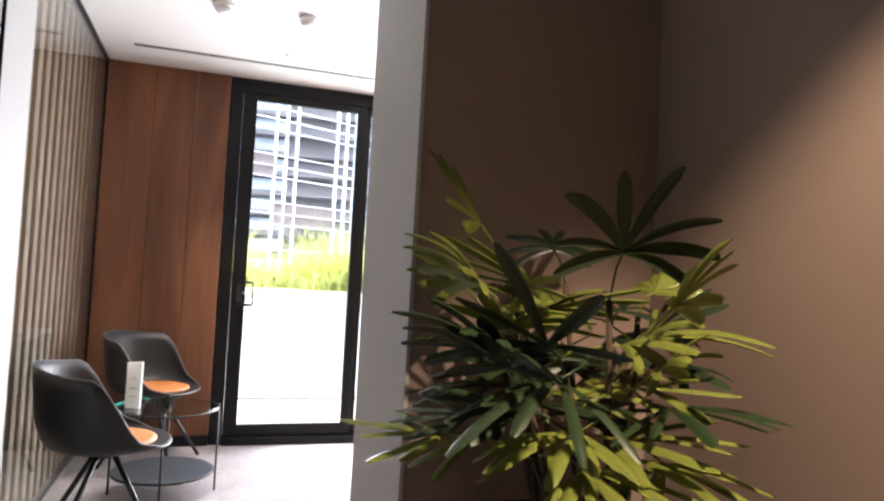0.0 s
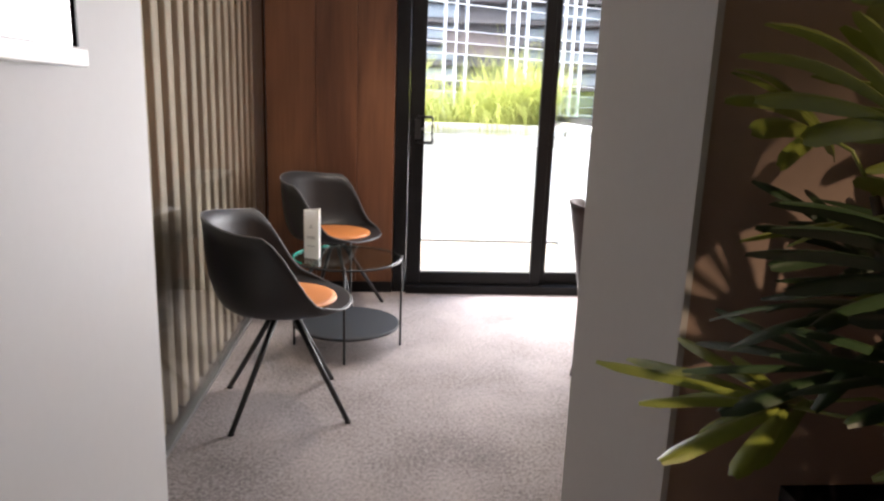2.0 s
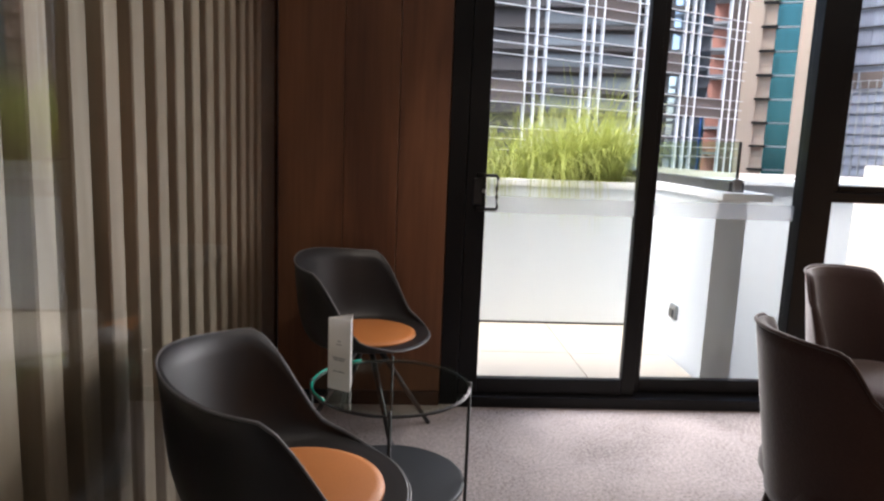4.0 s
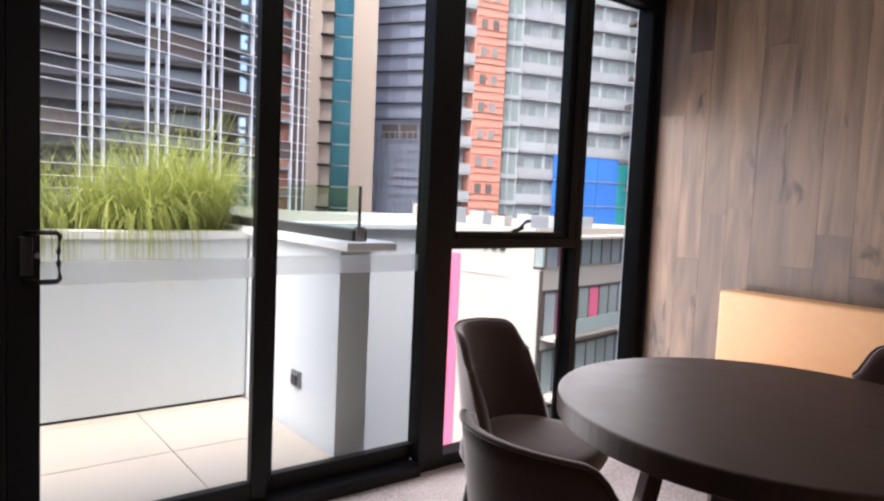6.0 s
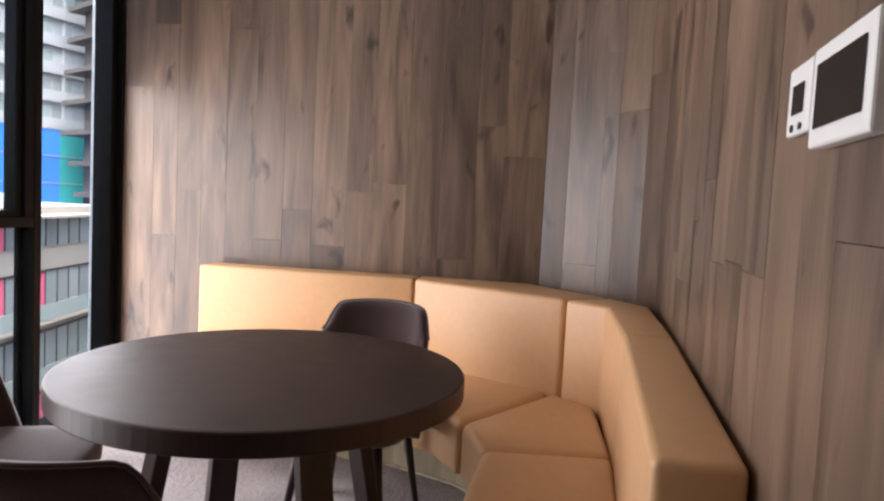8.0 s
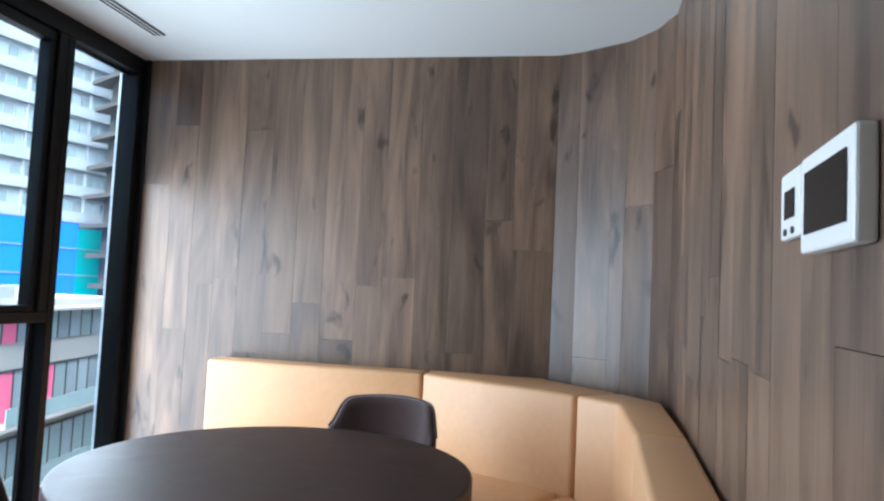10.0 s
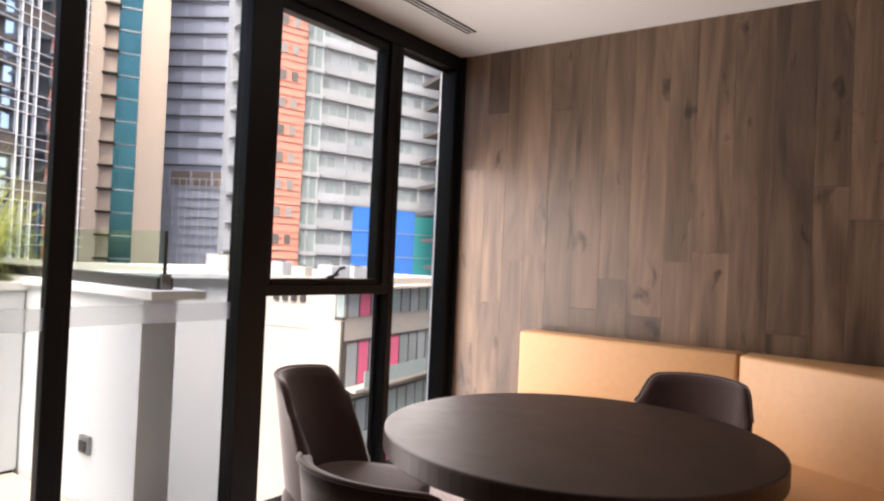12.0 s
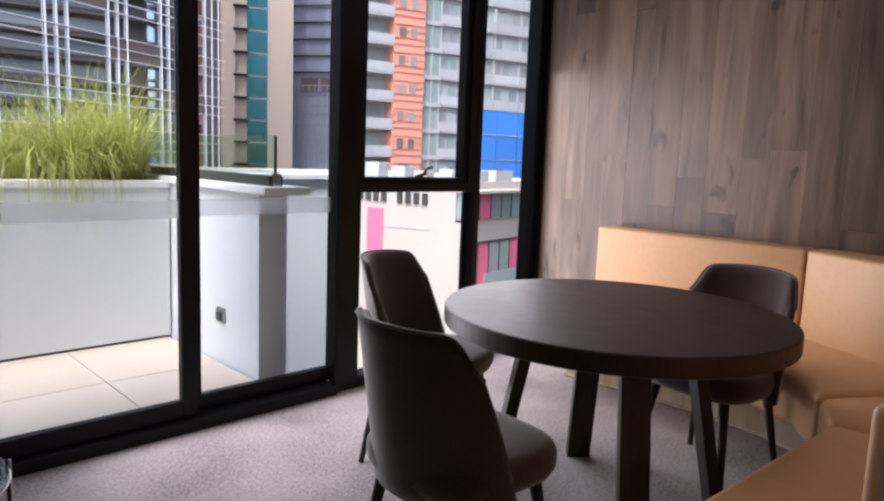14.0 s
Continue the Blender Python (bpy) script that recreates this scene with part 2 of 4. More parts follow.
FROST = frosted("frosted_band", 0.28)
WHITE_PLASTIC = surface("white_plastic", (0.80, 0.79, 0.77), 0.4, var=0.03, bump=0)
SCREEN = surface("dark_screen", (0.012, 0.011, 0.010), 0.25, bump=0)
LAMP_GLOW = glow("lamp_glow", (1, 0.85, 0.65), 14)


def leaf_material(name, color, passing, rough=0.5):
    """Thin green blade that lets some light through."""
    m = surface(name, color, rough, var=0.5, scale=9, fine=30, bump=0)
    n, l = m.node_tree.nodes, m.node_tree.links
    p = n["Principled BSDF"]
    tl = n.new("ShaderNodeBsdfTranslucent")
    l.new(p.inputs["Base Color"].links[0].from_socket, tl.inputs[0])
    mx = n.new("ShaderNodeMixShader")
    mx.inputs[0].default_value = passing
    l.new(p.outputs[0], mx.inputs[1])
    l.new(tl.outputs[0], mx.inputs[2])
    l.new(mx.outputs[0], n["Material Output"].inputs[0])
    return m

# ---- mesh helpers ----


def bm_box(bm, x0, y0, z0, x1, y1, z1, m=None):
    vs = bmesh.ops.create_cube(bm, size=1.0)["verts"]
    for v in vs:
        v.co = Vector((x0 + (v.co.x + 0.5) * (x1 - x0), y0 + (v.co.y + 0.5) * (y1 - y0), z0 + (v.co.z + 0.5) * (z1 - z0)))
        if m is not None:
            v.co = m @ v.co
    return vs


def bm_rod(bm, a, b, r0, r1=None, seg=12):
    a, b = Vector(a), Vector(b)
    r1 = r0 if r1 is None else r1
    d = b - a
    m = Matrix.Translation((a + b) / 2) @ d.to_track_quat('Z', 'Y').to_matrix().to_4x4()
    return bmesh.ops.create_cone(bm, cap_ends=True, segments=seg, radius1=r0, radius2=r1, depth=d.length, matrix=m)["verts"]


def bm_prism(bm, pts, z0, z1):
    low = [bm.verts.new((x, y, z0)) for x, y in pts]
    top = [bm.verts.new((x, y, z1)) for x, y in pts]
    k = len(pts)
    for i in range(k):
        j = (i + 1) % k
        bm.faces.new((low[i], low[j], top[j], top[i]))
    bm.faces.new(top)
    bm.faces.new(low[::-1])
    bmesh.ops.recalc_face_normals(bm, faces=bm.faces)


def bm_bevel(bm, w, seg=2):
    bmesh.ops.bevel(bm, geom=list(bm.edges), offset=w, segments=seg, affect='EDGES', profile=0.5, clamp_overlap=True)


def bm_grid(bm, rows, closed=False):
    """Skin a list of rows of points."""
    vr = [[bm.verts.new(p) for p in r] for r in rows]
    for a, b in zip(vr, vr[1:]):
        k = len(a)
        for i in range(k if closed else k - 1):
            j = (i + 1) % k
            bm.faces.new((a[i], a[j], b[j], b[i]))
    return vr


def bm_lathe(bm, profile, seg=32, centre=(0, 0)):
    rows = [[(centre[0] + r * math.cos(2 * math.pi * i / seg), centre[1] + r * math.sin(2 * math.pi * i / seg), z) for i in range(seg)] for r, z in profile]
    vr = bm_grid(bm, rows, True)
    bm.faces.new(vr[0][::-1])
    bm.faces.new(vr[-1])
    bmesh.ops.recalc_face_normals(bm, faces=bm.faces)


def bm_tube(bm, pts, r, seg=8, closed=False):
    pts = [Vector(p) for p in pts]
    rows = []
    k = len(pts)
    for i, p in enumerate(pts):
        a = pts[(i - 1) % k] if closed or i else p
        b = pts[(i + 1) % k] if closed or i < k - 1 else p
        q = (b - a).to_track_quat('Z', 'Y')
        rows.append([p + q @ Vector((r * math.cos(2 * math.pi * j / seg), r * math.sin(2 * math.pi * j / seg), 0)) for j in range(seg)])
    vr = bm_grid(bm, rows + ([rows[0]] if closed else []), True)
    if not closed:
        bm.faces.new(vr[0][::-1])
        bm.faces.new(vr[-1])
    bmesh.ops.remove_doubles(bm, verts=bm.verts, dist=1e-6)
    bmesh.ops.recalc_face_normals(bm, faces=bm.faces)


def mesh_of(name, bm, material, smooth=False):
    me = bpy.data.meshes.new(name)
    bm.to_mesh(me)
    bm.free()
    if material:
        me.materials.append(material)
    if smooth:
        me.polygons.foreach_set("use_smooth", [True] * len(me.polygons))
    return me


def part(name, bm, material, parent, label="", smooth=False):
    """Links a bmesh as one mesh object under a thing or a part."""
    ob = new(name, mesh_of(name, bm, material, smooth))
    ob.parent = parent
    if label:
        ob["label"] = label
    return ob


def box_part(name, dims, material, parent, label="", bevel=0.0):
    bm = bmesh.new()
    bm_box(bm, *dims)
    if bevel:
        bm_bevel(bm, bevel)
    return part(name, bm, material, parent, label)


def thing(name, at=(0, 0, 0), turn=0, label="", category="", group="", kind=""):
    e = new(name)
    e.empty_display_size = 0.1
    e.matrix_world = pose(*at, 0, 0, turn)
    return tagged(e, label, category, group, kind)


def structure(name, bm, material, label="", category="", smooth=False):
    ob = new(name, mesh_of(name, bm, material, smooth))
    return tagged(ob, label, category, "", "structure")


# ---- shell of the room and the corridor ----
CEIL = 2.555
RIGHT = 4.14
LEFT_FACE = 0.184
JAMB = 1.227
ALCOVE = 1.94
BACK = -7.6

bm = bmesh.new()
bm_box(bm, -0.6, BACK - 0.2, -0.25, RIGHT + 0.35, 0.06, 0.0)
structure("floor", bm, CARPET, "mottled grey-brown loop pile carpet", "floor")

bm = bmesh.new()
bm_box(bm, -0.6, BACK - 0.2, CEIL, RIGHT + 0.35, 0.10, CEIL + 0.25)
structure("ceiling", bm, CEILING_PAINT, "plain white painted plasterboard ceiling", "ceiling")

# wall line on the room's side: along the east wall, round the bend, back along the south wall
WALL_Y = -0.09
wall_line = [(RIGHT, WALL_Y), (RIGHT, -2.435), (4.095, -2.545), (3.955, -2.768), (3.805, -2.88), (3.63, -2.938), (3.45, -2.931), (JAMB, -2.765)]
PL = 0.018

bm = bmesh.new()
bm_prism(bm, [(RIGHT + PL, 0.02), (RIGHT + PL, -2.435), (RIGHT + 0.3, -2.435), (RIGHT + 0.3, 0.02)], 0, CEIL)
wall_east = structure("wall_east", bm, SLAT_BACK, "wall lined with vertical grey-brown oak planks", "wall")
bm = bmesh.new()
outer = [(x + PL * 0.9, y - PL * 0.9) for x, y in wall_line[2:6]]
bm_prism(bm, [(RIGHT + PL, -2.436)] + outer + [(3.45, -2.950), (JAMB, -2.783), (JAMB, -3.33), (RIGHT + 0.3, -3.33), (RIGHT + 0.3, -2.436)], 0, CEIL)
wall_south = structure("wall_south", bm, TAUPE_PAINT, "curved wall lined with grey-brown oak planks, taupe behind", "wall")

# white end of that wall, with skirting
bm = bmesh.new()
bm_box(bm, JAMB - 0.012, -3.336, 0.0, JAMB - 0.001, -2.76, CEIL)
structure("wall_end", bm, WHITE_PAINT, "white painted wall end beside the entry", "wall")
bm = bmesh.new()
bm_box(bm, JAMB - 0.024, -3.34, 0.0, JAMB - 0.013, -2.76, 0.1)
bm_bevel(bm, 0.002, 1)
structure("baseboard", bm, surface("grey_skirting", (0.30, 0.27, 0.25), 0.5), "low grey-brown skirting board", "skirting")

# left white wall of the entry, thicker than the glazed wall
bm = bmesh.new()
bm_box(bm, -0.4, BACK, 0.0, LEFT_FACE, -2.68, CEIL)
structure("wall_west", bm, WHITE_PAINT, "white painted corridor wall", "wall")
bm = bmesh.new()
bm_box(bm, LEFT_FACE + 0.001, -7.0, 0.0, LEFT_FACE + 0.012, -2.675, 0.1)
structure("baseboard", bm, surface("grey_skirting_dark", (0.25, 0.22, 0.2), 0.5), "low grey-brown skirting board", "skirting")
bm = bmesh.new()
bm_box(bm, ALCOVE, BACK, 0.0, ALCOVE + 0.2, -3.331, CEIL)
structure("wall_corridor", bm, TAUPE_PAINT, "taupe painted corridor wall under a warm lamp", "wall")
bm = bmesh.new()
bm_box(bm, -0.4, BACK - 0.2, 0.0, ALCOVE + 0.2, BACK, CEIL)
structure("wall_back", bm, TAUPE_PAINT, "plain taupe corridor end wall", "wall")

# backing behind the slats
bm = bmesh.new()
bm_box(bm, -0.4, -2.679, 0.0, -0.095, -0.03, CEIL)
wall_slat = structure("wall_slatted", bm, SLAT_BACK, "dark wall behind timber battens", "wall")

# timber panel beside the sliding door
panel = thing("timber_panel", (0, -0.06, 0), 0, "warm red-brown timber wall panel of wide boards", "wall panel", kind="structure")
for i, (a, b) in enumerate(((0.004, 0.30), (0.302, 0.55), (0.552, 0.782))):
    box_part("board", (a, 0, 0, b, 0.05, CEIL), PANEL_WOOD, panel, bevel=0.002)
box_part("skirting", (0.004, -0.012, 0, 0.782, -0.001, 0.07), BLACK_FRAME, panel)
bm = bmesh.new()
bm_box(bm, -0.4, -0.005, 0, 0.785, 0.25, CEIL)
structure("wall_north", bm, RENDER_WHITE, "white rendered outer wall", "wall")
# outer wall above and below the glazing, and past the corner
bm = bmesh.new()
bm_box(bm, RIGHT + 0.19, 0.021, -0.3, RIGHT + 0.45, 0.25, CEIL)
structure("wall_pier", bm, RENDER_WHITE, "white rendered outer pier", "wall")

# unseen slab added above the room to block sun and sky
bm = bmesh.new()
bm_box(bm, -30, -25, CEIL + 0.251, 30, 0.06, CEIL + 0.7)
structure("wall_upper", bm, RENDER_WHITE, "unseen white slab added over the room to block light", "wall")

# ---- glazed front ----
FR0, FR1 = -0.055, 0.055


def frame_bar(parent, x0, x1, z0, z1, y0=FR0, y1=FR1, name="frame_bar"):
    return box_part(name, (x0, y0, z0, x1, y1, z1), BLACK_FRAME, parent, bevel=0.004)


def pane(parent, x0, x1, z0, z1, y):
    ob = box_part("pane", (x0, y - 0.003, z0, x1, y + 0.003, z1), WINDOW_GLASS, parent)
    ob.visible_shadow = False
    return ob


glazing = thing("window_1", (0, 0, 0), 0, "full-height black aluminium window with an open-able upper sash", "window", kind="structure")
TOP = 2.46
frame_bar(glazing, 0.785, RIGHT + 0.02, TOP, CEIL - 0.001, name="head")
frame_bar(glazing, 0.785, 0.87, 0.0, TOP - 0.001)
frame_bar(glazing, 2.495, 2.645, 0.0, TOP - 0.001, -0.06, -0.002)
frame_bar(glazing, 2.54, 2.645, 0.0, TOP - 0.001, -0.001, 0.055)
frame_bar(glazing, 3.512, 3.56, 0.0, TOP - 0.001, -0.055, 0.055)
frame_bar(glazing, 4.078, RIGHT + 0.018, 0.0, TOP - 0.001, -0.055, 0.055)
frame_bar(glazing, RIGHT - 0.012, RIGHT + 0.017, 0.0, CEIL - 0.001, -0.088, -0.056, "edge_trim")
frame_bar(glazing, 0.871, 2.494, 0.0, 0.055, -0.09, 0.06, "sill")
frame_bar(glazing, 2.646, 3.511, 0.0, 0.06, name="sill")
frame_bar(glazing, 3.561, 4.077, 0.0, 0.06, name="sill")
frame_bar(glazing, 2.646, 3.511, 1.055, 1.105, name="transom")
# outer frame and sash of the upper light
frame_bar(glazing, 3.456, 3.5115, 1.106, TOP - 0.001, -0.052, 0.05, "sash_frame")
frame_bar(glazing, 2.646, 2.662, 1.106, TOP - 0.001, -0.05, 0.05, "sash_frame")
frame_bar(glazing, 2.6625, 2.685, 1.106, TOP - 0.055, -0.035, 0.03, "sash_bar")
frame_bar(glazing, 3.418, 3.4555, 1.106, TOP - 0.055, -0.035, 0.03, "sash_bar")
frame_bar(glazing, 2.6855, 3.4175, 1.106, 1.136, -0.04, 0.03, "sash_bar")
frame_bar(glazing, 2.6625, 3.4555, TOP - 0.054, TOP - 0.002, -0.035, 0.03, "sash_bar")
pane(glazing, 2.684, 3.419, 1.135, TOP - 0.053, 0.01)
pane(glazing, 2.645, 3.513, 0.059, 1.056, 0.03)
pane(glazing, 3.559, 4.079, 0.059, TOP, 0.02)
# glazing beads
frame_bar(glazing, 3.495, 3.5115, 0.061, 1.054, 0.012, 0.026, "bead")
frame_bar(glazing, 3.5605, 3.572, 0.061, TOP - 0.002, 0.002, 0.016, "bead")
frame_bar(glazing, 3.573, 4.077, TOP - 0.014, TOP - 0.002, 0.002, 0.016, "bead")
# winder on the sash
bm = bmesh.new()
bm_box(bm, 2.98, -0.06, 1.127, 3.20, -0.036, 1.14)
bm_bevel(bm, 0.003, 1)
winder = part("winder", bm, BLACK_STEEL, glazing)
bm = bmesh.new()
bm_rod(bm, (3.06, -0.055, 1.14), (3.10, -0.075, 1.19), 0.008, 0.006)
bm_rod(bm, (3.10, -0.075, 1.19), (3.13, -0.075, 1.196), 0.009, 0.009)
bm_rod(bm, (3.03, -0.055, 1.14), (3.10, -0.06, 1.16), 0.010, 0.008)
part("crank_handle", bm, BLACK_STEEL, winder)

door = thing("door_1", (0, 0, 0), 0, "closed black aluminium sliding glass door with frosted safety band", "door", kind="structure")
for x0, x1 in ((0.872, 0.966), (1.688, 1.754)):
    frame_bar(door, x0, x1, 0.056, TOP - 0.001, -0.05, -0.005, "stile")
frame_bar(door, 0.967, 1.687, 0.056, 0.135, -0.05, -0.005, "rail")
frame_bar(door, 0.967, 1.687, TOP - 0.05, TOP - 0.001, -0.05, -0.005, "rail")
pane(door, 0.965, 1.689, 0.134, TOP - 0.05, -0.028)
ob = box_part("frosted_band", (0.967, -0.0335, 0.95, 1.687, -0.0325, 1.028), FROST, door, "frosted film strip")
bm = bmesh.new()
hx0, hx1, hz0, hz1 = 0.925, 1.015, 0.968, 1.125
bm_tube(bm, [(hx0, -0.052, hz1), (hx0 + .03, -0.09, hz1), (hx1 - .008, -0.09, hz1), (hx1, -0.09, hz1 - .01), (hx1 - .004, -0.09, hz1 - .06), (hx1 - .004, -0.09, hz0 + .06),
             (hx1, -0.09, hz0 + .01), (hx1 - .008, -0.09, hz0), (hx0 + .03, -0.09, hz0), (hx0, -0.052, hz0)], 0.008, 8)
part("handle", bm, BLACK_STEEL, door, "black looped pull handle", True)
bm = bmesh.new()
bm_box(bm, 0.905, -0.06, 0.985, 0.945, -0.051, 1.11)
bm_bevel(bm, 0.003, 1)
plate = part("lock_plate", bm, BLACK_STEEL, door)
bm = bmesh.new()
bm_rod(bm, (0.955, -0.05, 1.05), (0.955, -0.066, 1.05), 0.009)
part("key_cylinder", bm, STEEL, plate)
# fixed leaf
fixed = thing("window_2", (0, 0, 0), 0, "fixed black-framed glass leaf with frosted safety band", "window", kind="structure")
frame_bar(fixed, 1.758, 1.798, 0.056, TOP - 0.001, 0.0, 0.045, "stile")
frame_bar(fixed, 2.505, 2.539, 0.056, TOP - 0.001, 0.0, 0.045, "stile")
frame_bar(fixed, 1.799, 2.504, 0.056, 0.128, 0.0, 0.045, "rail")
frame_bar(fixed, 1.799, 2.504, TOP - 0.05, TOP - 0.001, 0.0, 0.045, "rail")
pane(fixed, 1.797, 2.506, 0.127, TOP - 0.05, 0.022)
box_part("frosted_band", (1.799, 0.0165, 0.95, 2.504, 0.0175, 1.028), FROST, fixed, "frosted film strip")

# glass wall in front of the battens
glass_wall = thing("glass_partition", (0, 0, 0), 0, "clear frameless glass partition over timber battens", "partition", kind="structure")
for y0, y1 in ((-2.675, -1.352), (-1.348, -0.065)):
    ob = box_part("pane", (-0.012, y0, 0.02, 0.0, y1, CEIL - 0.01), WALL_GLASS, glass_wall)
    ob.visible_shadow = False
box_part("channel", (-0.02, -2.675, 0.0, 0.008, -0.065, 0.02), STEEL, glass_wall)
box_part("channel", (-0.02, -2.675, CEIL - 0.02, 0.008, -0.065, CEIL - 0.001), BLACK_FRAME, glass_wall)
box_part("corner_trim", (-0.012, -0.0648, 0.0, 0.003, -0.058, CEIL), BLACK_FRAME, glass_wall)

# ---- terrace ----
terrace = thing("terrace_floor", (0, 0, 0), 0, "cream stone-tiled terrace floor", "floor", kind="structure")
box_part("slab", (-3.0, 0.06, -0.25, 2.2, 1.36, 0.036), GROUT, terrace)
planter = thing("planter_wall", (0, 0, 0), 0, "white rendered planter box with grasses spilling over", "planter", kind="structure")
PY = 1.33
box_part("front", (-3.0, PY, 0.066, 2.21, PY + 0.10, 1.0), RENDER_WHITE, planter)
# black strip stands for the shade in the gap under the front
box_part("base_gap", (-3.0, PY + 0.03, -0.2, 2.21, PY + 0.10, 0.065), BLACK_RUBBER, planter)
box_part("rim", (-3.0, PY - 0.012, 1.001, 2.225, PY + 0.12, 1.045), COPING, planter, bevel=0.004)
box_part("soil", (-3.0, PY + 0.121, 0.5, 2.21, PY + 0.75, 0.98), SOIL, planter)
box_part("back", (-3.0, PY + 0.751, -6, 2.21, PY + 0.9, 1.045), RENDER_WHITE, planter)
parapet = thing("parapet", (0, 0, 0), 0, "white rendered parapet with coping and frameless glass balustrade", "parapet", kind="structure")
box_part("wall", (2.22, 0.24, -6.0, 2.385, 2.23, 1.03), RENDER_WHITE, parapet)
box_part("coping", (2.19, 0.13, 1.031, 2.46, 2.23, 1.072), COPING, parapet, bevel=0.005)
box_part("glass_channel", (2.255, 0.20, 1.073, 2.335, 2.20, 1.125), DARK_METAL, parapet, bevel=0.004)
ob = box_part("glass_panel", (2.288, 0.21, 1.126, 2.30, 2.19, 1.33), TABLE_GLASS, parapet)
ob.visible_shadow = False
box_part("glass_edge", (2.287, 0.203, 1.14, 2.301, 0.2095, 1.33), DARK_METAL, parapet, "dark polished glass edge")
box_part("end_clamp", (2.272, 0.192, 1.06, 2.32, 0.212, 1.14), STEEL, parapet, bevel=0.003)
outlet = thing("outdoor_outlet", (2.22, 0.645, 0.325), 0, "small grey weatherproof outlet on the white parapet", "outlet")
box_part("plate", (-0.02, -0.045, -0.042, 0.0, 0.045, 0.042), STEEL, outlet, bevel=0.004)
box_part("flap", (-0.028, -0.03, -0.03, -0.0205, 0.03, 0.02), DARK_METAL, outlet, bevel=0.003)
# further white wall beyond the parapet, over the drop
bm = bmesh.new()
bm_box(bm, 2.386, 2.12, -6.0, 4.25, 2.23, 1.03)
bm_box(bm, 2.461, 2.06, 1.031, 4.28, 2.28, 1.071)
structure("wall_outer", bm, RENDER_WHITE, "white rendered terrace wall with coping", "wall")

# ---- ceiling fittings ----


def linear_diffuser(x0, x1, y, slots=3):
    d = thing("ceiling_vent", (0, 0, CEIL), 0, "white linear slot air diffuser with dark slots", "air vent")
    w = 0.026
    for i in range(slots):
        yy = y + i * w
        box_part("slot", (x0, yy, -0.004, x1, yy + 0.017, -0.001), BLACK_RUBBER, d)
        box_part("blade", (x0, yy + 0.0175, -0.0035, x1, yy + w - 0.0005, -0.001), WHITE_PLASTIC, d)
    return d


linear_diffuser(1.95, 3.76, -0.41)
linear_diffuser(0.20, 1.70, -0.50, 2)
linear_diffuser(2.75, 3.44, -2.87)


def downlight(x, y, glowing=True):
    d = thing("downlight", (x, y, CEIL), 0, "round recessed white downlight in the ceiling", "downlight", "ceiling downlights")
    bm = bmesh.new()
    bm_lathe(bm, [(0.034, -0.001), (0.052, -0.001), (0.052, -0.006), (0.036, -0.008)], 28)
    part("rim", bm, WHITE_PLASTIC, d, "", True)
    bm = bmesh.new()
    bm_lathe(bm, [(0.034, -0.0035), (0.034, -0.001)], 24)
    part("lens", bm, LAMP_GLOW if glowing else WHITE_PLASTIC, d, "glowing lens")
    return d


downlight(2.98, -0.80)
downlight(1.135, -0.715)
downlight(1.50, -4.90)


def detector(x, y, r=0.055):
    d = thing("smoke_detector", (x, y, CEIL), 0, "round white plastic detector under the ceiling", "detector", "ceiling detectors")
    bm = bmesh.new()
    bm_lathe(bm, [(r, -0.001), (r, -0.018), (r * 0.93, -0.024)], 28)
    part("base", bm, WHITE_PLASTIC, d, "", True)
    bm = bmesh.new()
    bm_lathe(bm, [(r * 0.75, -0.0245), (r * 0.78, -0.036), (r * 0.62, -0.048), (r * 0.2, -0.052)], 28)
    part("cap", bm, WHITE_PLASTIC, d, "", True)
    return d


detector(0.712, -1.406)
detector(1.132, -1.417, 0.048)
detector(1.158, -1.80, 0.048)

# ---- lounge chairs, side table, card ----


def smooth_step(a, b, t):
    t = max(0.0, min(1.0, (t - a) / (b - a)))
    return t * t * (3 - 2 * t)


def shell_rim(a):
    """Rim height of the shell at the angle a (degrees from the back)."""
    a = abs(a)
    h = 0.788 - 0.03 * smooth_step(0, 70, a)
    h -= 0.262 * smooth_step(68, 114, a)
    h -= 0.048 * smooth_step(100, 150, a)
    return h


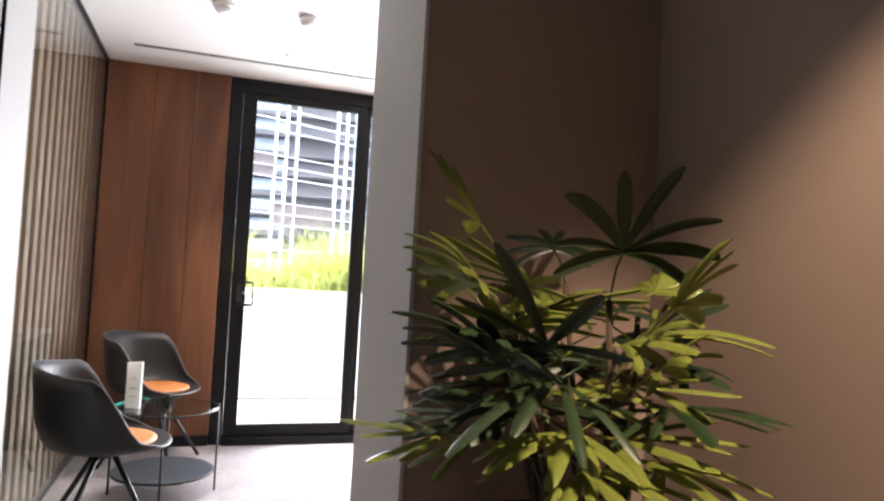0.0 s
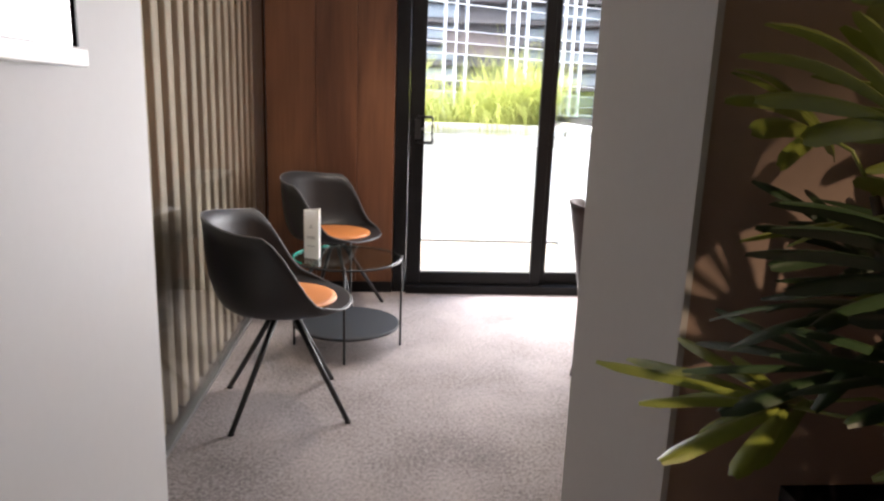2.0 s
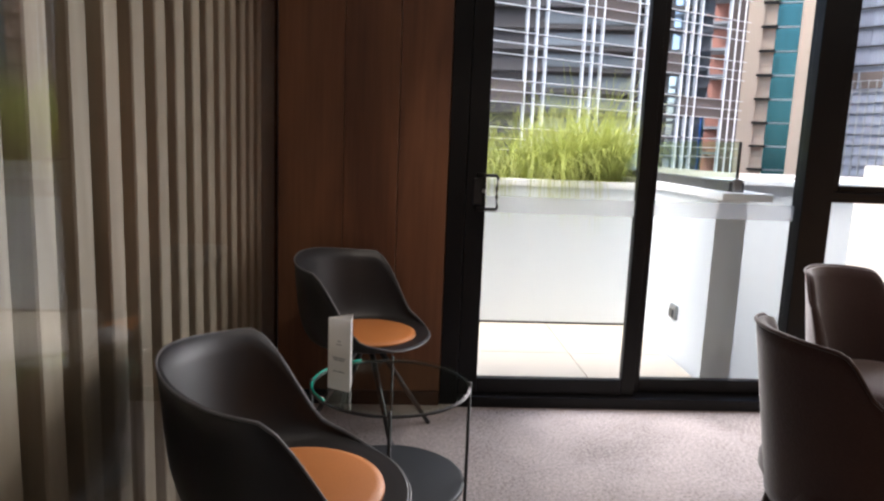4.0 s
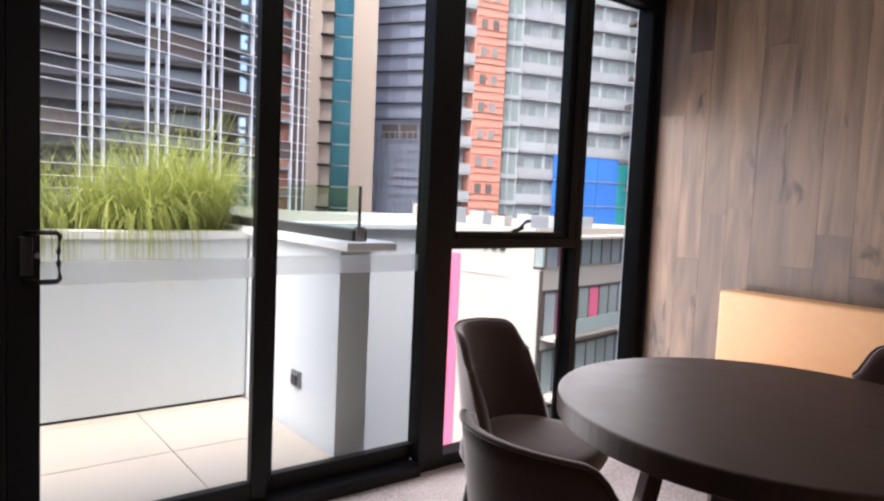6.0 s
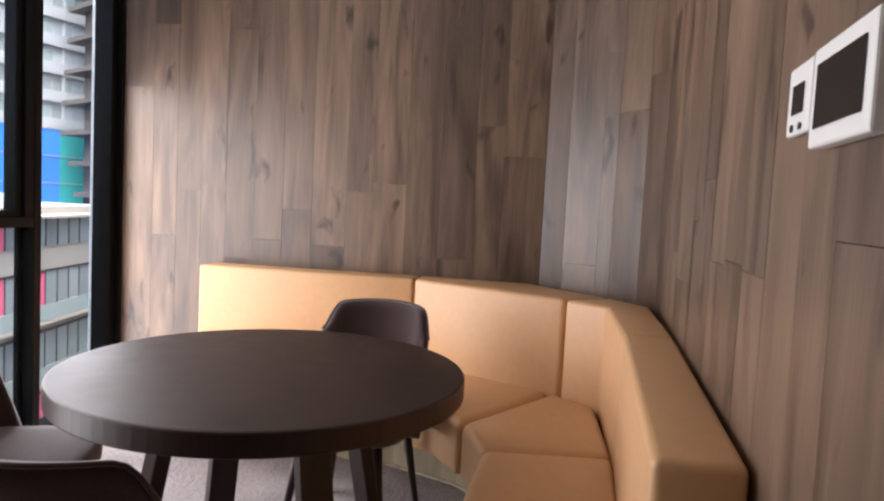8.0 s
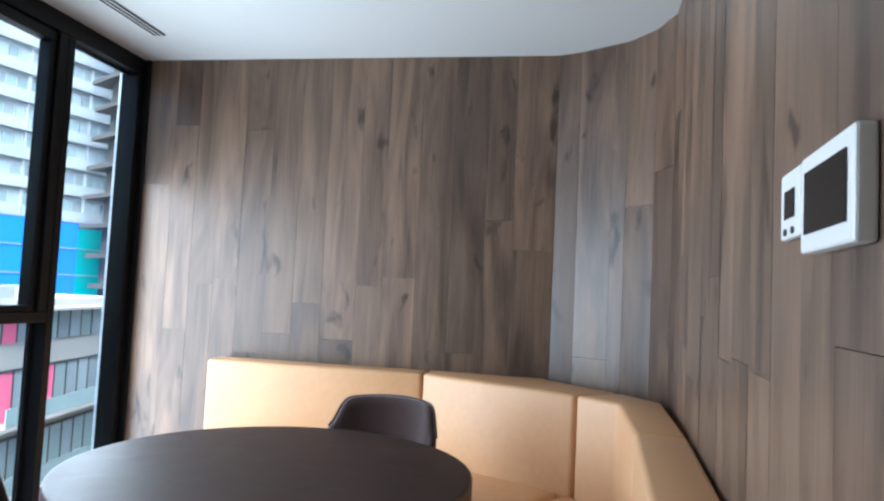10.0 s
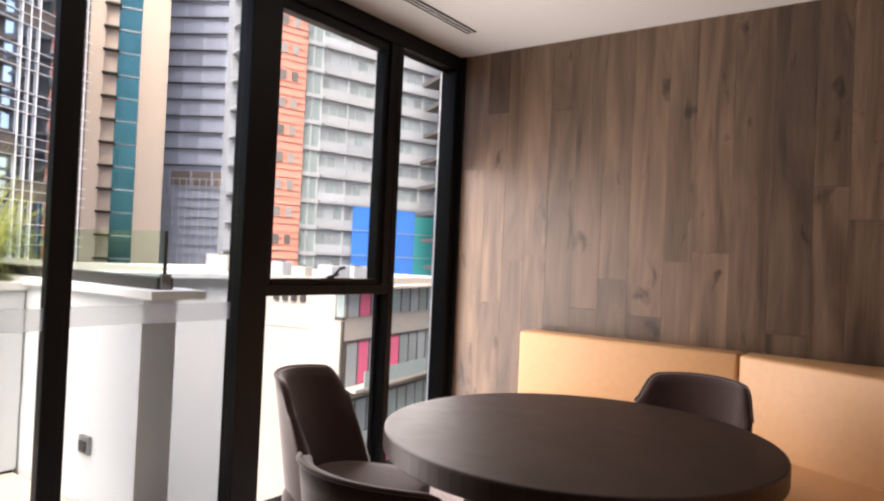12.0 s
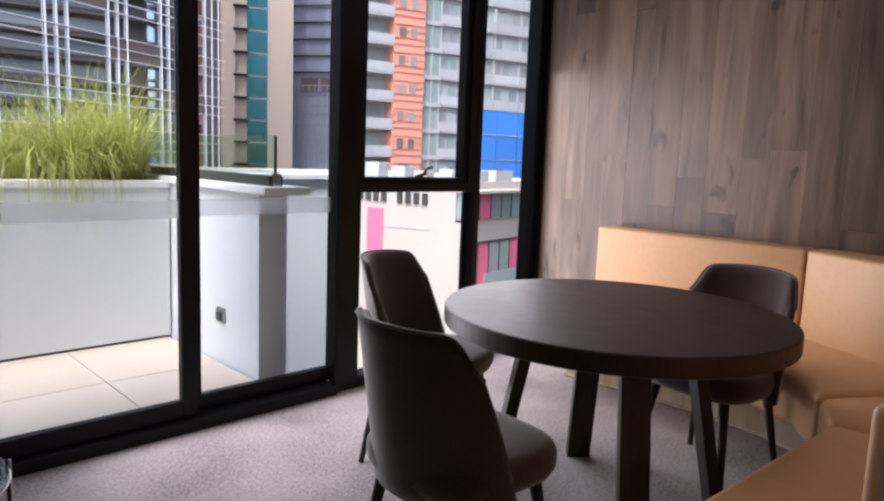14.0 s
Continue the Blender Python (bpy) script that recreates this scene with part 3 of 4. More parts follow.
def shell_chair(name="shell_chair"):
    """Faces +y, its back at -y."""
    chair = thing(name, (0, 0, 0), 0, "black plastic shell armchair with round orange seat pad", "chair", "lounge chairs")
    seg, rows = 56, []
    seat = 0.445
    for s in range(15):
        row = []
        for i in range(seg):
            a = 360 * i / seg - 180
            h = shell_rim(a)
            ca, sa = math.cos(radians(a)), math.sin(radians(a))
            rx, ry = 0.298, 0.262
            if s <= 6:
                k = s / 6
                z = seat - 0.012 + 0.012 * k * k
                r = k * 0.86
            else:
                k = (s - 6) / 8
                lift = h - seat
                r = 0.86 + 0.14 * math.sin(min(1, k * 1.6) * math.pi / 2) + 0.14 * k * max(0, lift) / 0.35
                z = seat + lift * (k ** 1.5)
            row.append((rx * r * sa, -ry * r * ca, z))
        rows.append(row)
    bm = bmesh.new()
    bm_grid(bm, rows[1:], True)
    c = bm.verts.new((0, 0, seat - 0.012))
    bm.verts.ensure_lookup_table()
    first = list(bm.verts)[:seg]
    for i in range(seg):
        bm.faces.new((first[(i + 1) % seg], first[i], c))
    bmesh.ops.recalc_face_normals(bm, faces=bm.faces)
    bmesh.ops.solidify(bm, geom=list(bm.faces), thickness=0.009)
    shell = part("shell", bm, SHELL, chair, "", True)
    # grey line along the rim: light caught on the edge, put into the colour
    bm = bmesh.new()
    bm_tube(bm, [Vector(p) for p in rows[-1]], 0.0032, 6, True)
    part("rim", bm, SHELL_EDGE_LIT, shell, "rim edge, grey for the light it catches", True)
    bm = bmesh.new()
    bm_lathe(bm, [(0.05, seat - 0.004), (0.19, seat), (0.205, seat + 0.008), (0.203, seat + 0.016), (0.18, seat + 0.023), (0.05, seat + 0.024)], 40)
    part("seat_pad", bm, ORANGE_PAD, chair, "orange leather seat pad", True)
    bm = bmesh.new()
    bm_lathe(bm, [(0.055, 0.385), (0.06, 0.40), (0.09, 0.434)], 20)
    part("hub", bm, BLACK_STEEL, chair, "", True)
    for k in range(4):
        a = radians(45 + 90 * k)
        bm = bmesh.new()
        bm_rod(bm, (0.035 * math.cos(a), 0.035 * math.sin(a), 0.41), (0.305 * math.cos(a), 0.305 * math.sin(a), 0.006), 0.0125, 0.010, 12)
        leg = part("leg", bm, BLACK_STEEL, chair, "", True)
        bm = bmesh.new()
        bm_rod(bm, (0.305 * math.cos(a), 0.305 * math.sin(a), 0.0), (0.305 * math.cos(a), 0.305 * math.sin(a), 0.008), 0.012, 0.012, 10)
        part("glide", bm, BLACK_RUBBER, leg)
    return chair


chair = shell_chair()
chair.matrix_world = pose(0.349, -1.728, 0, 0, 0, -77)
chair2 = copy_thing(chair, pose(0.445, -0.41, 0, 0, 0, -110))


def side_table(x, y):
    t = thing("side_table", (x, y, 0), 0, "round two-tier side table, clear glass top, black steel frame", "side table")
    h, r = 0.462, 0.262
    bm = bmesh.new()
    bm_lathe(bm, [(r, h - 0.004), (r, h + 0.004)], 56)
    top = part("glass_top", bm, TABLE_GLASS, t, "clear glass disc", True)
    top.data.polygons.foreach_set("use_smooth", [len(p.vertices) == 4 for p in top.data.polygons])
    top.visible_shadow = False
    bm = bmesh.new()
    bm_tube(bm, [((r + 0.0015) * math.cos(a), (r + 0.0015) * math.sin(a), h) for a in [2 * math.pi * i / 56 for i in range(18, 35)]], 0.0042, 6)
    part("glass_edge", bm, GREEN_EDGE, top, "green polished glass edge", True)
    bm = bmesh.new()
    bm_tube(bm, [(r * math.cos(a), r * math.sin(a), h - 0.010) for a in [2 * math.pi * i / 56 for i in range(56)]], 0.005, 6, True)
    part("ring", bm, BLACK_STEEL, t, "", True)
    bm = bmesh.new()
    bm_lathe(bm, [(r - 0.008, 0.108), (r - 0.002, 0.111), (r - 0.002, 0.122), (r - 0.008, 0.124)], 56)
    part("shelf", bm, DARK_SHELF, t, "dark lower shelf disc")
    for k in range(4):
        a = radians(-90 + 90 * k)
        bm = bmesh.new()
        bm_rod(bm, ((r + 0.004) * math.cos(a), (r + 0.004) * math.sin(a), 0), ((r + 0.004) * math.cos(a), (r + 0.004) * math.sin(a), h + 0.008), 0.006, 0.006, 10)
        part("leg", bm, BLACK_STEEL, t, "", True)
    return t


side_table(0.556, -1.036)


def tent_card(x, y, z, turn):
    c = thing("tent_card", (x, y, z), turn, "white folded tent card with grey print on the glass table", "card")
    w, h, d = 0.085, 0.235, 0.05
    corners = [(-w / 2, -d / 2), (w / 2, -d / 2), (0.0, d)]
    for i in range(3):
        a, b = corners[i], corners[(i + 1) % 3]
        bm = bmesh.new()
        n = Vector((b[1] - a[1], -(b[0] - a[0]), 0)).normalized() * 0.0006
        rows = [[Vector((*a, 0)), Vector((*b, 0))], [Vector((*a, h)), Vector((*b, h))]]
        vr = bm_grid(bm, rows)
        bmesh.ops.solidify(bm, geom=list(bm.faces), thickness=0.0008)
        face = part("face", bm, PAPER, c)
        if i == 0:
            for k, (zz, ww) in enumerate(((0.16, 0.012), (0.15, 0.02), (0.105, 0.05), (0.098, 0.04), (0.06, 0.045))):
                bm = bmesh.new()
                bm_box(bm, -ww / 2, -d / 2 - 0.0016, zz, ww / 2, -d / 2 - 0.0011, zz + 0.0035)
                part("print_line", bm, INK, face)
    return c


tent_card(0.40, -1.10, 0.4665, -30)

# ---- dining table, velvet chairs ----


def round_table(x, y, turn):
    t = thing("round_table", (x, y, 0), turn, "round dark-stained timber dining table with splayed legs", "table")
    bm = bmesh.new()
    r = 0.605
    bm_lathe(bm, [(r - 0.01, 0.674), (r - 0.002, 0.678), (r, 0.682), (r, 0.733), (r - 0.002, 0.738), (r - 0.008, 0.74)], 96)
    top = part("tabletop", bm, DARK_WOOD, t)
    for k in range(4):
        a = radians(90 * k)
        u = Vector((math.cos(a), math.sin(a), 0))
        v = Vector((-math.sin(a), math.cos(a), 0))
        bm = bmesh.new()
        rows = []
        for rr, z in ((0.42, 0.0), (0.29, 0.673)):
            rows.append([u * (rr - 0.022) - v * 0.048 + Vector((0, 0, z)), u * (rr + 0.022) - v * 0.048 + Vector((0, 0, z)), u * (rr + 0.022) + v * 0.048 + Vector((0, 0, z)), u * (rr - 0.022) + v * 0.048 + Vector((0, 0, z))])
        vr = bm_grid(bm, rows, True)
        bm.faces.new(vr[0][::-1])
        bm.faces.new(vr[1])
        bmesh.ops.recalc_face_normals(bm, faces=bm.faces)
        bm_bevel(bm, 0.003, 1)
        part("leg", bm, DARK_WOOD, t)
    for k in range(2):
        bm = bmesh.new()
        bm_box(bm, -0.30, -0.03, 0.63, 0.30, 0.03, 0.673 - 0.02 * k, pose(0, 0, 0, 0, 0, 90 * k))
        part("cross_rail", bm, DARK_WOOD, t)
    return t


round_table(2.575, -1.635, 226)


def velvet_chair():
    """Faces +y, its back at -y."""
    c = thing("dining_chair", (0, 0, 0), 0, "brown velvet dining chair with curved back and dark legs", "chair", "chairs round the table")
    # seat cushion
    bm = bmesh.new()
    rows = []
    for z, k in ((0.375, 0.86), (0.385, 0.95), (0.41, 1.0), (0.445, 1.0), (0.468, 0.96), (0.478, 0.86), (0.482, 0.6), (0.483, 0.2)):
        row = []
        for i in range(40):
            a = 2 * math.pi * i / 40
            ca, sa = math.cos(a), math.sin(a)
            e = 0.62
            px = 0.235 * math.copysign(abs(ca) ** e, ca)
            py = 0.235 * math.copysign(abs(sa) ** e, sa)
            row.append((px * k * (1 + 0.06 * (py > 0) * py / 0.235), py * k + 0.02, z))
        rows.append(row)
    vr = bm_grid(bm, rows, True)
    bm.faces.new(vr[0][::-1])
    bm.faces.new(vr[-1])
    bmesh.ops.recalc_face_normals(bm, faces=bm.faces)
    part("seat", bm, VELVET, c, "", True)
    # wrap-round back
    bm = bmesh.new()
    seg = 33
    outer, inner = [], []
    for j in range(13):
        k = j / 12
        ro, ri = [], []
        for i in range(seg):
            s = -1 + 2 * i / (seg - 1)
            a = s * (84 - 22 * k)
            e = abs(s)
            top = 0.838 - 0.02 * e ** 2 - 0.10 * smooth_step(0.62, 1.0, e) ** 2
            z = 0.36 + (top - 0.36) * k
            flare = 0.235 + 0.025 * k
            wide = 0.255 + 0.01 * k
            lean = 0.055 * k
            for lst, off in ((ro, 0.0), (ri, -0.042 * (1 - 0.45 * max(0, k - 0.7) / 0.3))):
                lst.append(((wide + off) * math.sin(radians(a)), -(flare + off) * math.cos(radians(a)) - lean * math.cos(radians(a)) + 0.02, z))
        outer.append(ro)
        inner.append(ri)
    loops = [o + i[::-1] for o, i in zip(outer, inner)]
    vr = bm_grid(bm, loops, True)
    bm.faces.new(vr[0][::-1])
    k = len(vr[-1])
    for i in range(seg - 1):
        bm.faces.new((vr[-1][i], vr[-1][i + 1], vr[-1][k - 2 - i], vr[-1][k - 1 - i]))
    bmesh.ops.recalc_face_normals(bm, faces=bm.faces)
    part("backrest", bm, VELVET, c, "", True)
    # piping on the rim of the back
    bm = bmesh.new()
    bm_tube(bm, [Vector(p) + Vector((0, 0, 0.002)) for p in outer[-1]], 0.005, 6)
    part("piping", bm, VELVET, c, "", True)
    for sx in (-1, 1):
        for sy in (-1, 1):
            bm = bmesh.new()
            bm_rod(bm, (sx * 0.15, 0.02 + sy * 0.15, 0.376), (sx * 0.20, 0.02 + sy * 0.205, 0.0), 0.02, 0.011, 14)
            part("leg", bm, DARK_WOOD, c, "", True)
    return c


dc = velvet_chair()
dc.matrix_world = pose(1.79, -1.63, 0, 0, 0, -93)
dc2 = copy_thing(dc, pose(2.36, -0.90, 0, 0, 0, -160))
dc3 = copy_thing(dc, pose(3.16, -1.77, 0, 0, 0, 82))

# ---- corner banquette ----
sofa = thing("banquette", (0, 0, 0), 0, "tan leather corner banquette on a pale plywood plinth", "sofa")


def cushion(name, pts, z0, z1, bevel=0.028):
    bm = bmesh.new()
    bm_prism(bm, pts, z0, z1)
    bm_bevel(bm, bevel, 4)
    return part(name, bm, TAN_LEATHER, sofa, "", True)


SEATS = [
    [(3.45, -0.66), (4.0, -0.66), (4.0, -1.86), (3.622, -2.512), (3.085, -2.178), (3.30, -2.03), (3.42, -1.82)],
    [(3.078, -2.186), (3.614, -2.522), (3.45, -2.70), (2.886, -2.72), (2.838, -2.285)],
    [(2.831, -2.288), (2.879, -2.72), (1.70, -2.69), (1.70, -2.225)],
]
BACKS = [
    [(3.96, -0.655), (4.135, -0.655), (4.135, -1.812), (3.96, -1.812)],
    [(3.96, -1.818), (4.135, -1.818), (4.10, -2.40), (3.735, -2.745), (3.575, -2.548)],
    [(3.57, -2.556), (3.73, -2.755), (3.52, -2.90), (2.822, -2.876), (2.822, -2.715), (3.43, -2.718)],
    [(2.816, -2.715), (2.816, -2.876), (1.70, -2.792), (1.70, -2.64)],
]
for pts in SEATS:
    cushion("seat_cushion", pts, 0.235, 0.458, 0.035)
for pts in BACKS:
    cushion("back_cushion", pts, 0.40, 0.88, 0.018)
bm = bmesh.new()
front = [(3.745, -0.64), (3.765, -1.0), (3.775, -1.40), (3.72, -1.80), (3.58, -2.12), (3.36, -2.36), (3.05, -2.48), (2.70, -2.50), (1.72, -2.42)]
back = [(1.72, -2.77), (2.9, -2.85), (3.5, -2.9), (3.8, -2.7), (4.05, -2.3), (4.12, -1.8), (4.12, -0.64)]
bm_prism(bm, front + back, 0.0, 0.234)
plinth = part("plinth", bm, PLY, sofa, "pale plywood plinth")
bm = bmesh.new()
bm_tube(bm, [(x - 0.006, y + 0.004, 0.009) for x, y in front], 0.008, 6)
part("base_trim", bm, PLY, plinth, "pale trim strip")

# ---- wall panels, screen ----


def wall_screen(x, y, z, w, h, turn, label, border=0.02, deep=0.02):
    s = thing("wall_tablet", (x, y, z), turn, label, "wall panel", "wall controls")
    box_part("housing", (-w / 2, 0, -h / 2, w / 2, deep, h / 2), WHITE_PLASTIC, s, bevel=0.004)
    box_part("screen", (-w / 2 + border, deep + 0.0005, -h / 2 + border, w / 2 - border, deep + 0.002, h / 2 - border), SCREEN, s, "dark switched-off screen")
    return s


ANG = math.degrees(math.atan2(2.931 - 2.765, 3.45 - JAMB)) * -1


def south_y(x):
    return -2.765 - (x - JAMB) * (0.166 / (3.45 - JAMB))


wall_screen(1.405, south_y(1.405), 1.415, 0.198, 0.120, ANG, "white-framed tablet with dark screen on the planks", 0.022, 0.022)
ctl = wall_screen(1.600, south_y(1.600), 1.432, 0.108, 0.096, ANG, "small white wall controller with grey display", 0.028, 0.012)
for i in range(2):
    bm = bmesh.new()
    bm_rod(bm, (-0.02 + 0.04 * i, 0.012, -0.038), (-0.02 + 0.04 * i, 0.015, -0.038), 0.005, 0.005, 10)
    part("button", bm, DARK_METAL, ctl)

# framed glass on the corridor wall
pic = thing("framed_glass_panel", (LEFT_FACE, -3.70, 1.72), 0, "white-framed glossy glass panel on the white wall", "picture")
PW, PH = 0.62, 0.44
box_part("backing", (0.001, -PW + 0.02, -PH + 0.02, 0.02, PW - 0.02, PH - 0.02), BLACK_RUBBER, pic)
box_part("glass", (0.0205, -PW + 0.02, -PH + 0.02, 0.026, PW - 0.008, PH - 0.02), MIRROR_GLASS, pic, "mirror-like dark glass")
box_part("bottom_rail", (0.001, -PW, -PH - 0.012, 0.045, PW, -PH + 0.019), WHITE_PLASTIC, pic, bevel=0.003)
box_part("top_rail", (0.001, -PW, PH - 0.019, 0.045, PW, PH), WHITE_PLASTIC, pic, bevel=0.003)
box_part("side_rail", (0.001, -PW, -PH + 0.0195, 0.045, -PW + 0.019, PH - 0.0195), WHITE_PLASTIC, pic, bevel=0.003)
box_part("dark_edge", (0.001, PW - 0.007, -PH + 0.0195, 0.03, PW, PH - 0.0195), BLACK_FRAME, pic)

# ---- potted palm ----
# lamplit and shaded copies of one leaf, the light put into the colours
LEAF_LIT = leaf_material("palm_leaf_lit", (0.16, 0.19, 0.032), 0.08, 0.34)
LEAF_SHADED = surface("palm_leaf_shaded", (0.018, 0.034, 0.012), 0.38, var=0.35, scale=6, fine=60, bump=0.1, rnd=0.6)
STEM = surface("palm_stem", (0.05, 0.033, 0.016), 0.8, var=0.4, scale=30, bump=0.4)


def leaflet(bm, base, d, up, length, width, droop):
    """One finger of a fan leaf: pleated along its middle, blunt at the tip."""
    d, up = d.normalized(), up.normalized()
    side = d.cross(up).normalized()
    n = 8
    rows = []
    p = base.copy()
    for i in range(n + 1):
        k = i / n
        w = width * min(1.0, 0.32 + 1.5 * k) if k < 0.82 else width * (1.0 - 0.62 * ((k - 0.82) / 0.18) ** 1.6)
        rows.append([p - side * w / 2 - up * 0.16 * w, p - side * w * 0.25, p + up * 0.10 * w, p + side * w * 0.25, p + side * w / 2 - up * 0.16 * w])
        step = (d + Vector((0, 0, -droop * k * 1.7))).normalized()
        p = p + step * length / n
    bm_grid(bm, rows)


def clear_of_walls(p, d, want):
    """Length that a leaf from p along d may have before it meets the walls of the nook."""
    for q, v, lim in ((p.x, d.x, ALCOVE - 0.12), (p.y, d.y, -3.39)):
        if v > 0.02:
            want = min(want, max(0.05, (lim - q) / v))
    return want


def fan_leaf(rng, plant, foot, stem_top, az, tilt, size, mat):
    """A thin stalk that ends in five to nine broad fingers."""
    ca, sa = math.cos(az), math.sin(az)
    out = Vector((ca * math.cos(tilt), sa * math.cos(tilt), math.sin(tilt)))
    stalk = rng.uniform(0.10, 0.22)
    full = clear_of_walls(foot + stem_top, out, stalk + size)
    ratio = full / (stalk + size)
    stalk, size = stalk * ratio, size * max(0.55, ratio)
    bm = bmesh.new()
    tip = stem_top + out * stalk + Vector((0, 0, -0.012))
    bm_tube(bm, [stem_top, stem_top + out * stalk * 0.5 + Vector((0, 0, 0.012)), tip], 0.0026, 5)
    side = Vector((-sa, ca, 0))
    up = side.cross(out).normalized() * -1
    if up.z < 0:
        up = -up
    k = rng.randint(5, 9)
    spread = rng.uniform(64, 88)
    sag = rng.uniform(0.08, 0.48)
    for i in range(k):
        f = (i - (k - 1) / 2) / ((k - 1) / 2)
        a = f * radians(spread)
        d = out * math.cos(a) + side * math.sin(a) + Vector((0, 0, rng.uniform(-0.10, 0.08) - 0.12 * abs(f)))
        ln = clear_of_walls(foot + tip, d.normalized(), size * rng.uniform(0.85, 1.08) * (1 - 0.22 * abs(f)))
        leaflet(bm, tip, d, up, ln, 0.027 * rng.uniform(0.75, 1.3), sag + rng.uniform(-0.08, 0.12))
    return part("leaf", bm, mat, plant, "", True)


def potted_palm(x, y):
    rng = random.Random(23)
    pot = thing("planter_box", (x, y, 0), 0, "square glossy black planter box with soil", "planter")
    w, h = 0.213, 0.70
    bm = bmesh.new()
    bm_box(bm, -w, -w, 0, w, w, h)
    top = max(bm.faces, key=lambda f: f.calc_center_median().z)
    bmesh.ops.inset_individual(bm, faces=[top], thickness=0.018)
    bmesh.ops.translate(bm, verts=list(top.verts), vec=(0, 0, -0.07))
    part("box", bm, POT_GLOSS, pot)
    box_part("soil", (-w + 0.02, -w + 0.02, h - 0.069, w - 0.02, w - 0.02, h - 0.055), SOIL, pot)
    base = Vector((x, y, h - 0.055))
    plant = thing("palm", base, 0, "bushy green lady palm in the black planter", "plant")
    for s in range(15):
        a = 2 * math.pi * (s * 0.382 % 1.0) + rng.uniform(-0.3, 0.3)
        r0 = rng.uniform(0.02, 0.12)
        lean = rng.uniform(0.02, 0.12)
        hh = rng.uniform(0.30, 0.50) if s > 3 else rng.uniform(0.52, 0.60)
        foot = Vector((r0 * math.cos(a), r0 * math.sin(a), 0))
        tip = foot + Vector((lean * math.cos(a) - 0.09, lean * math.sin(a) - 0.03, hh))
        bm = bmesh.new()
        mid = (foot + tip) / 2 + Vector((0, 0, 0.02))
        bm_tube(bm, [foot, mid, tip], 0.0065, 7)
        stem = part("stem", bm, STEM, plant, "", True)
        # brown fibre sheath round the lower stem
        bm = bmesh.new()
        bm_tube(bm, [foot.lerp(tip, 0.05), foot.lerp(tip, 0.5) + Vector((0, 0, 0.015))], 0.010, 7)
        part("sheath", bm, STEM, stem, "brown fibrous sheath", True)
        count = 3 if s % 3 else 4
        for j in range(count):
            f = 1.0 - 0.12 * j
            p = foot.lerp(tip, f)
            az = a + 2.4 * j + rng.uniform(-0.5, 0.5)
            tilt = max(0.0, (0.85 if j == 0 else 0.62 - 0.24 * j) + rng.uniform(-0.25, 0.25))
            fan_leaf(rng, plant, base, p, az, tilt, rng.uniform(0.20, 0.30) * (0.82 if j == 0 else 1.0), LEAF_LIT if rng.random() < 0.46 else LEAF_SHADED)
    # dry stalks that hang over the rim
    for i in range(3):
        bm = bmesh.new()
        bx = -0.08 + 0.06 * i
        bm_tube(bm, [(bx, -0.10, 0.10), (bx - 0.01, -0.19, 0.10), (bx + 0.01, -0.222, 0.03), (bx + 0.02 * i, -0.226, -0.10)], 0.004, 5)
        part("dry_leaf", bm, STEM, plant)
    return pot


potted_palm(1.542, -3.69)

# ---- grasses in the terrace planter ----
GRASS = leaf_material("grass_blade", (0.40, 0.44, 0.11), 0.4)


def grass(name, x0, x1, y0, y1, z, count, hang, seed):
    rng = random.Random(seed)
    verts, faces = [], []
    clumps = [(rng.uniform(x0, x1), rng.uniform(y0, y1), rng.uniform(0.75, 1.25)) for _ in range(int((x1 - x0) * 11))]
    tufts = [x0 + (x1 - x0) * k / 9 + rng.uniform(-0.14, 0.14) for k in range(1, 9)]
    for _ in range(count):
        cx, cy, ck = rng.choice(clumps)
        bx, by = cx + rng.gauss(0, 0.05), cy + rng.gauss(0, 0.04)
        a = rng.uniform(0, 2 * math.pi)
        ln = rng.uniform(0.36, 0.80) * ck
        lean = rng.uniform(0.2, 1.9)
        if hang and rng.random() < 0.035:
            a, lean, ln = -math.pi / 2 + rng.gauss(0, 0.5), rng.uniform(2.2, 3.4), rng.uniform(0.45, 1.0)
            bx = rng.choice(tufts) + rng.gauss(0, 0.07)
            by = y0 + rng.uniform(0, 0.08)
        w = rng.uniform(0.0025, 0.0055)
        p = Vector((bx, by, z))
        tang = Vector((math.cos(a), math.sin(a), 0))
        side = Vector((-math.sin(a), math.cos(a), 0))
        bend = 0.25
        i0 = len(verts)
        n = 6
        for i in range(n + 1):
            k = i / n
            ww = w * (1 - k * 0.9)
            verts.append(tuple(p - side * ww))
            verts.append(tuple(p + side * ww))
            ang = min(3.08, bend + lean * 1.5 * k)
            p = p + (tang * math.sin(ang) + Vector((0, 0, math.cos(ang)))) * ln / n
            if p.y > y0 - 0.16 and p.y < y0 - 0.02 and p.z < z - 0.02:
                p.y = min(p.y, y0 - 0.14)
        for i in range(n):
            faces.append((i0 + 2 * i, i0 + 2 * i + 1, i0 + 2 * i + 3, i0 + 2 * i + 2))
    me = bpy.data.meshes.new(name)
    me.from_pydata(verts, [], faces)
    me.materials.append(GRASS)
    ob = new(name, me)
    return tagged(ob, "long yellow-green ornamental grass spilling over the planter", "grass", "", "stuff")


grass("grass", -1.2, 2.18, PY + 0.16, PY + 0.5, 0.98, 9000, True, 5)

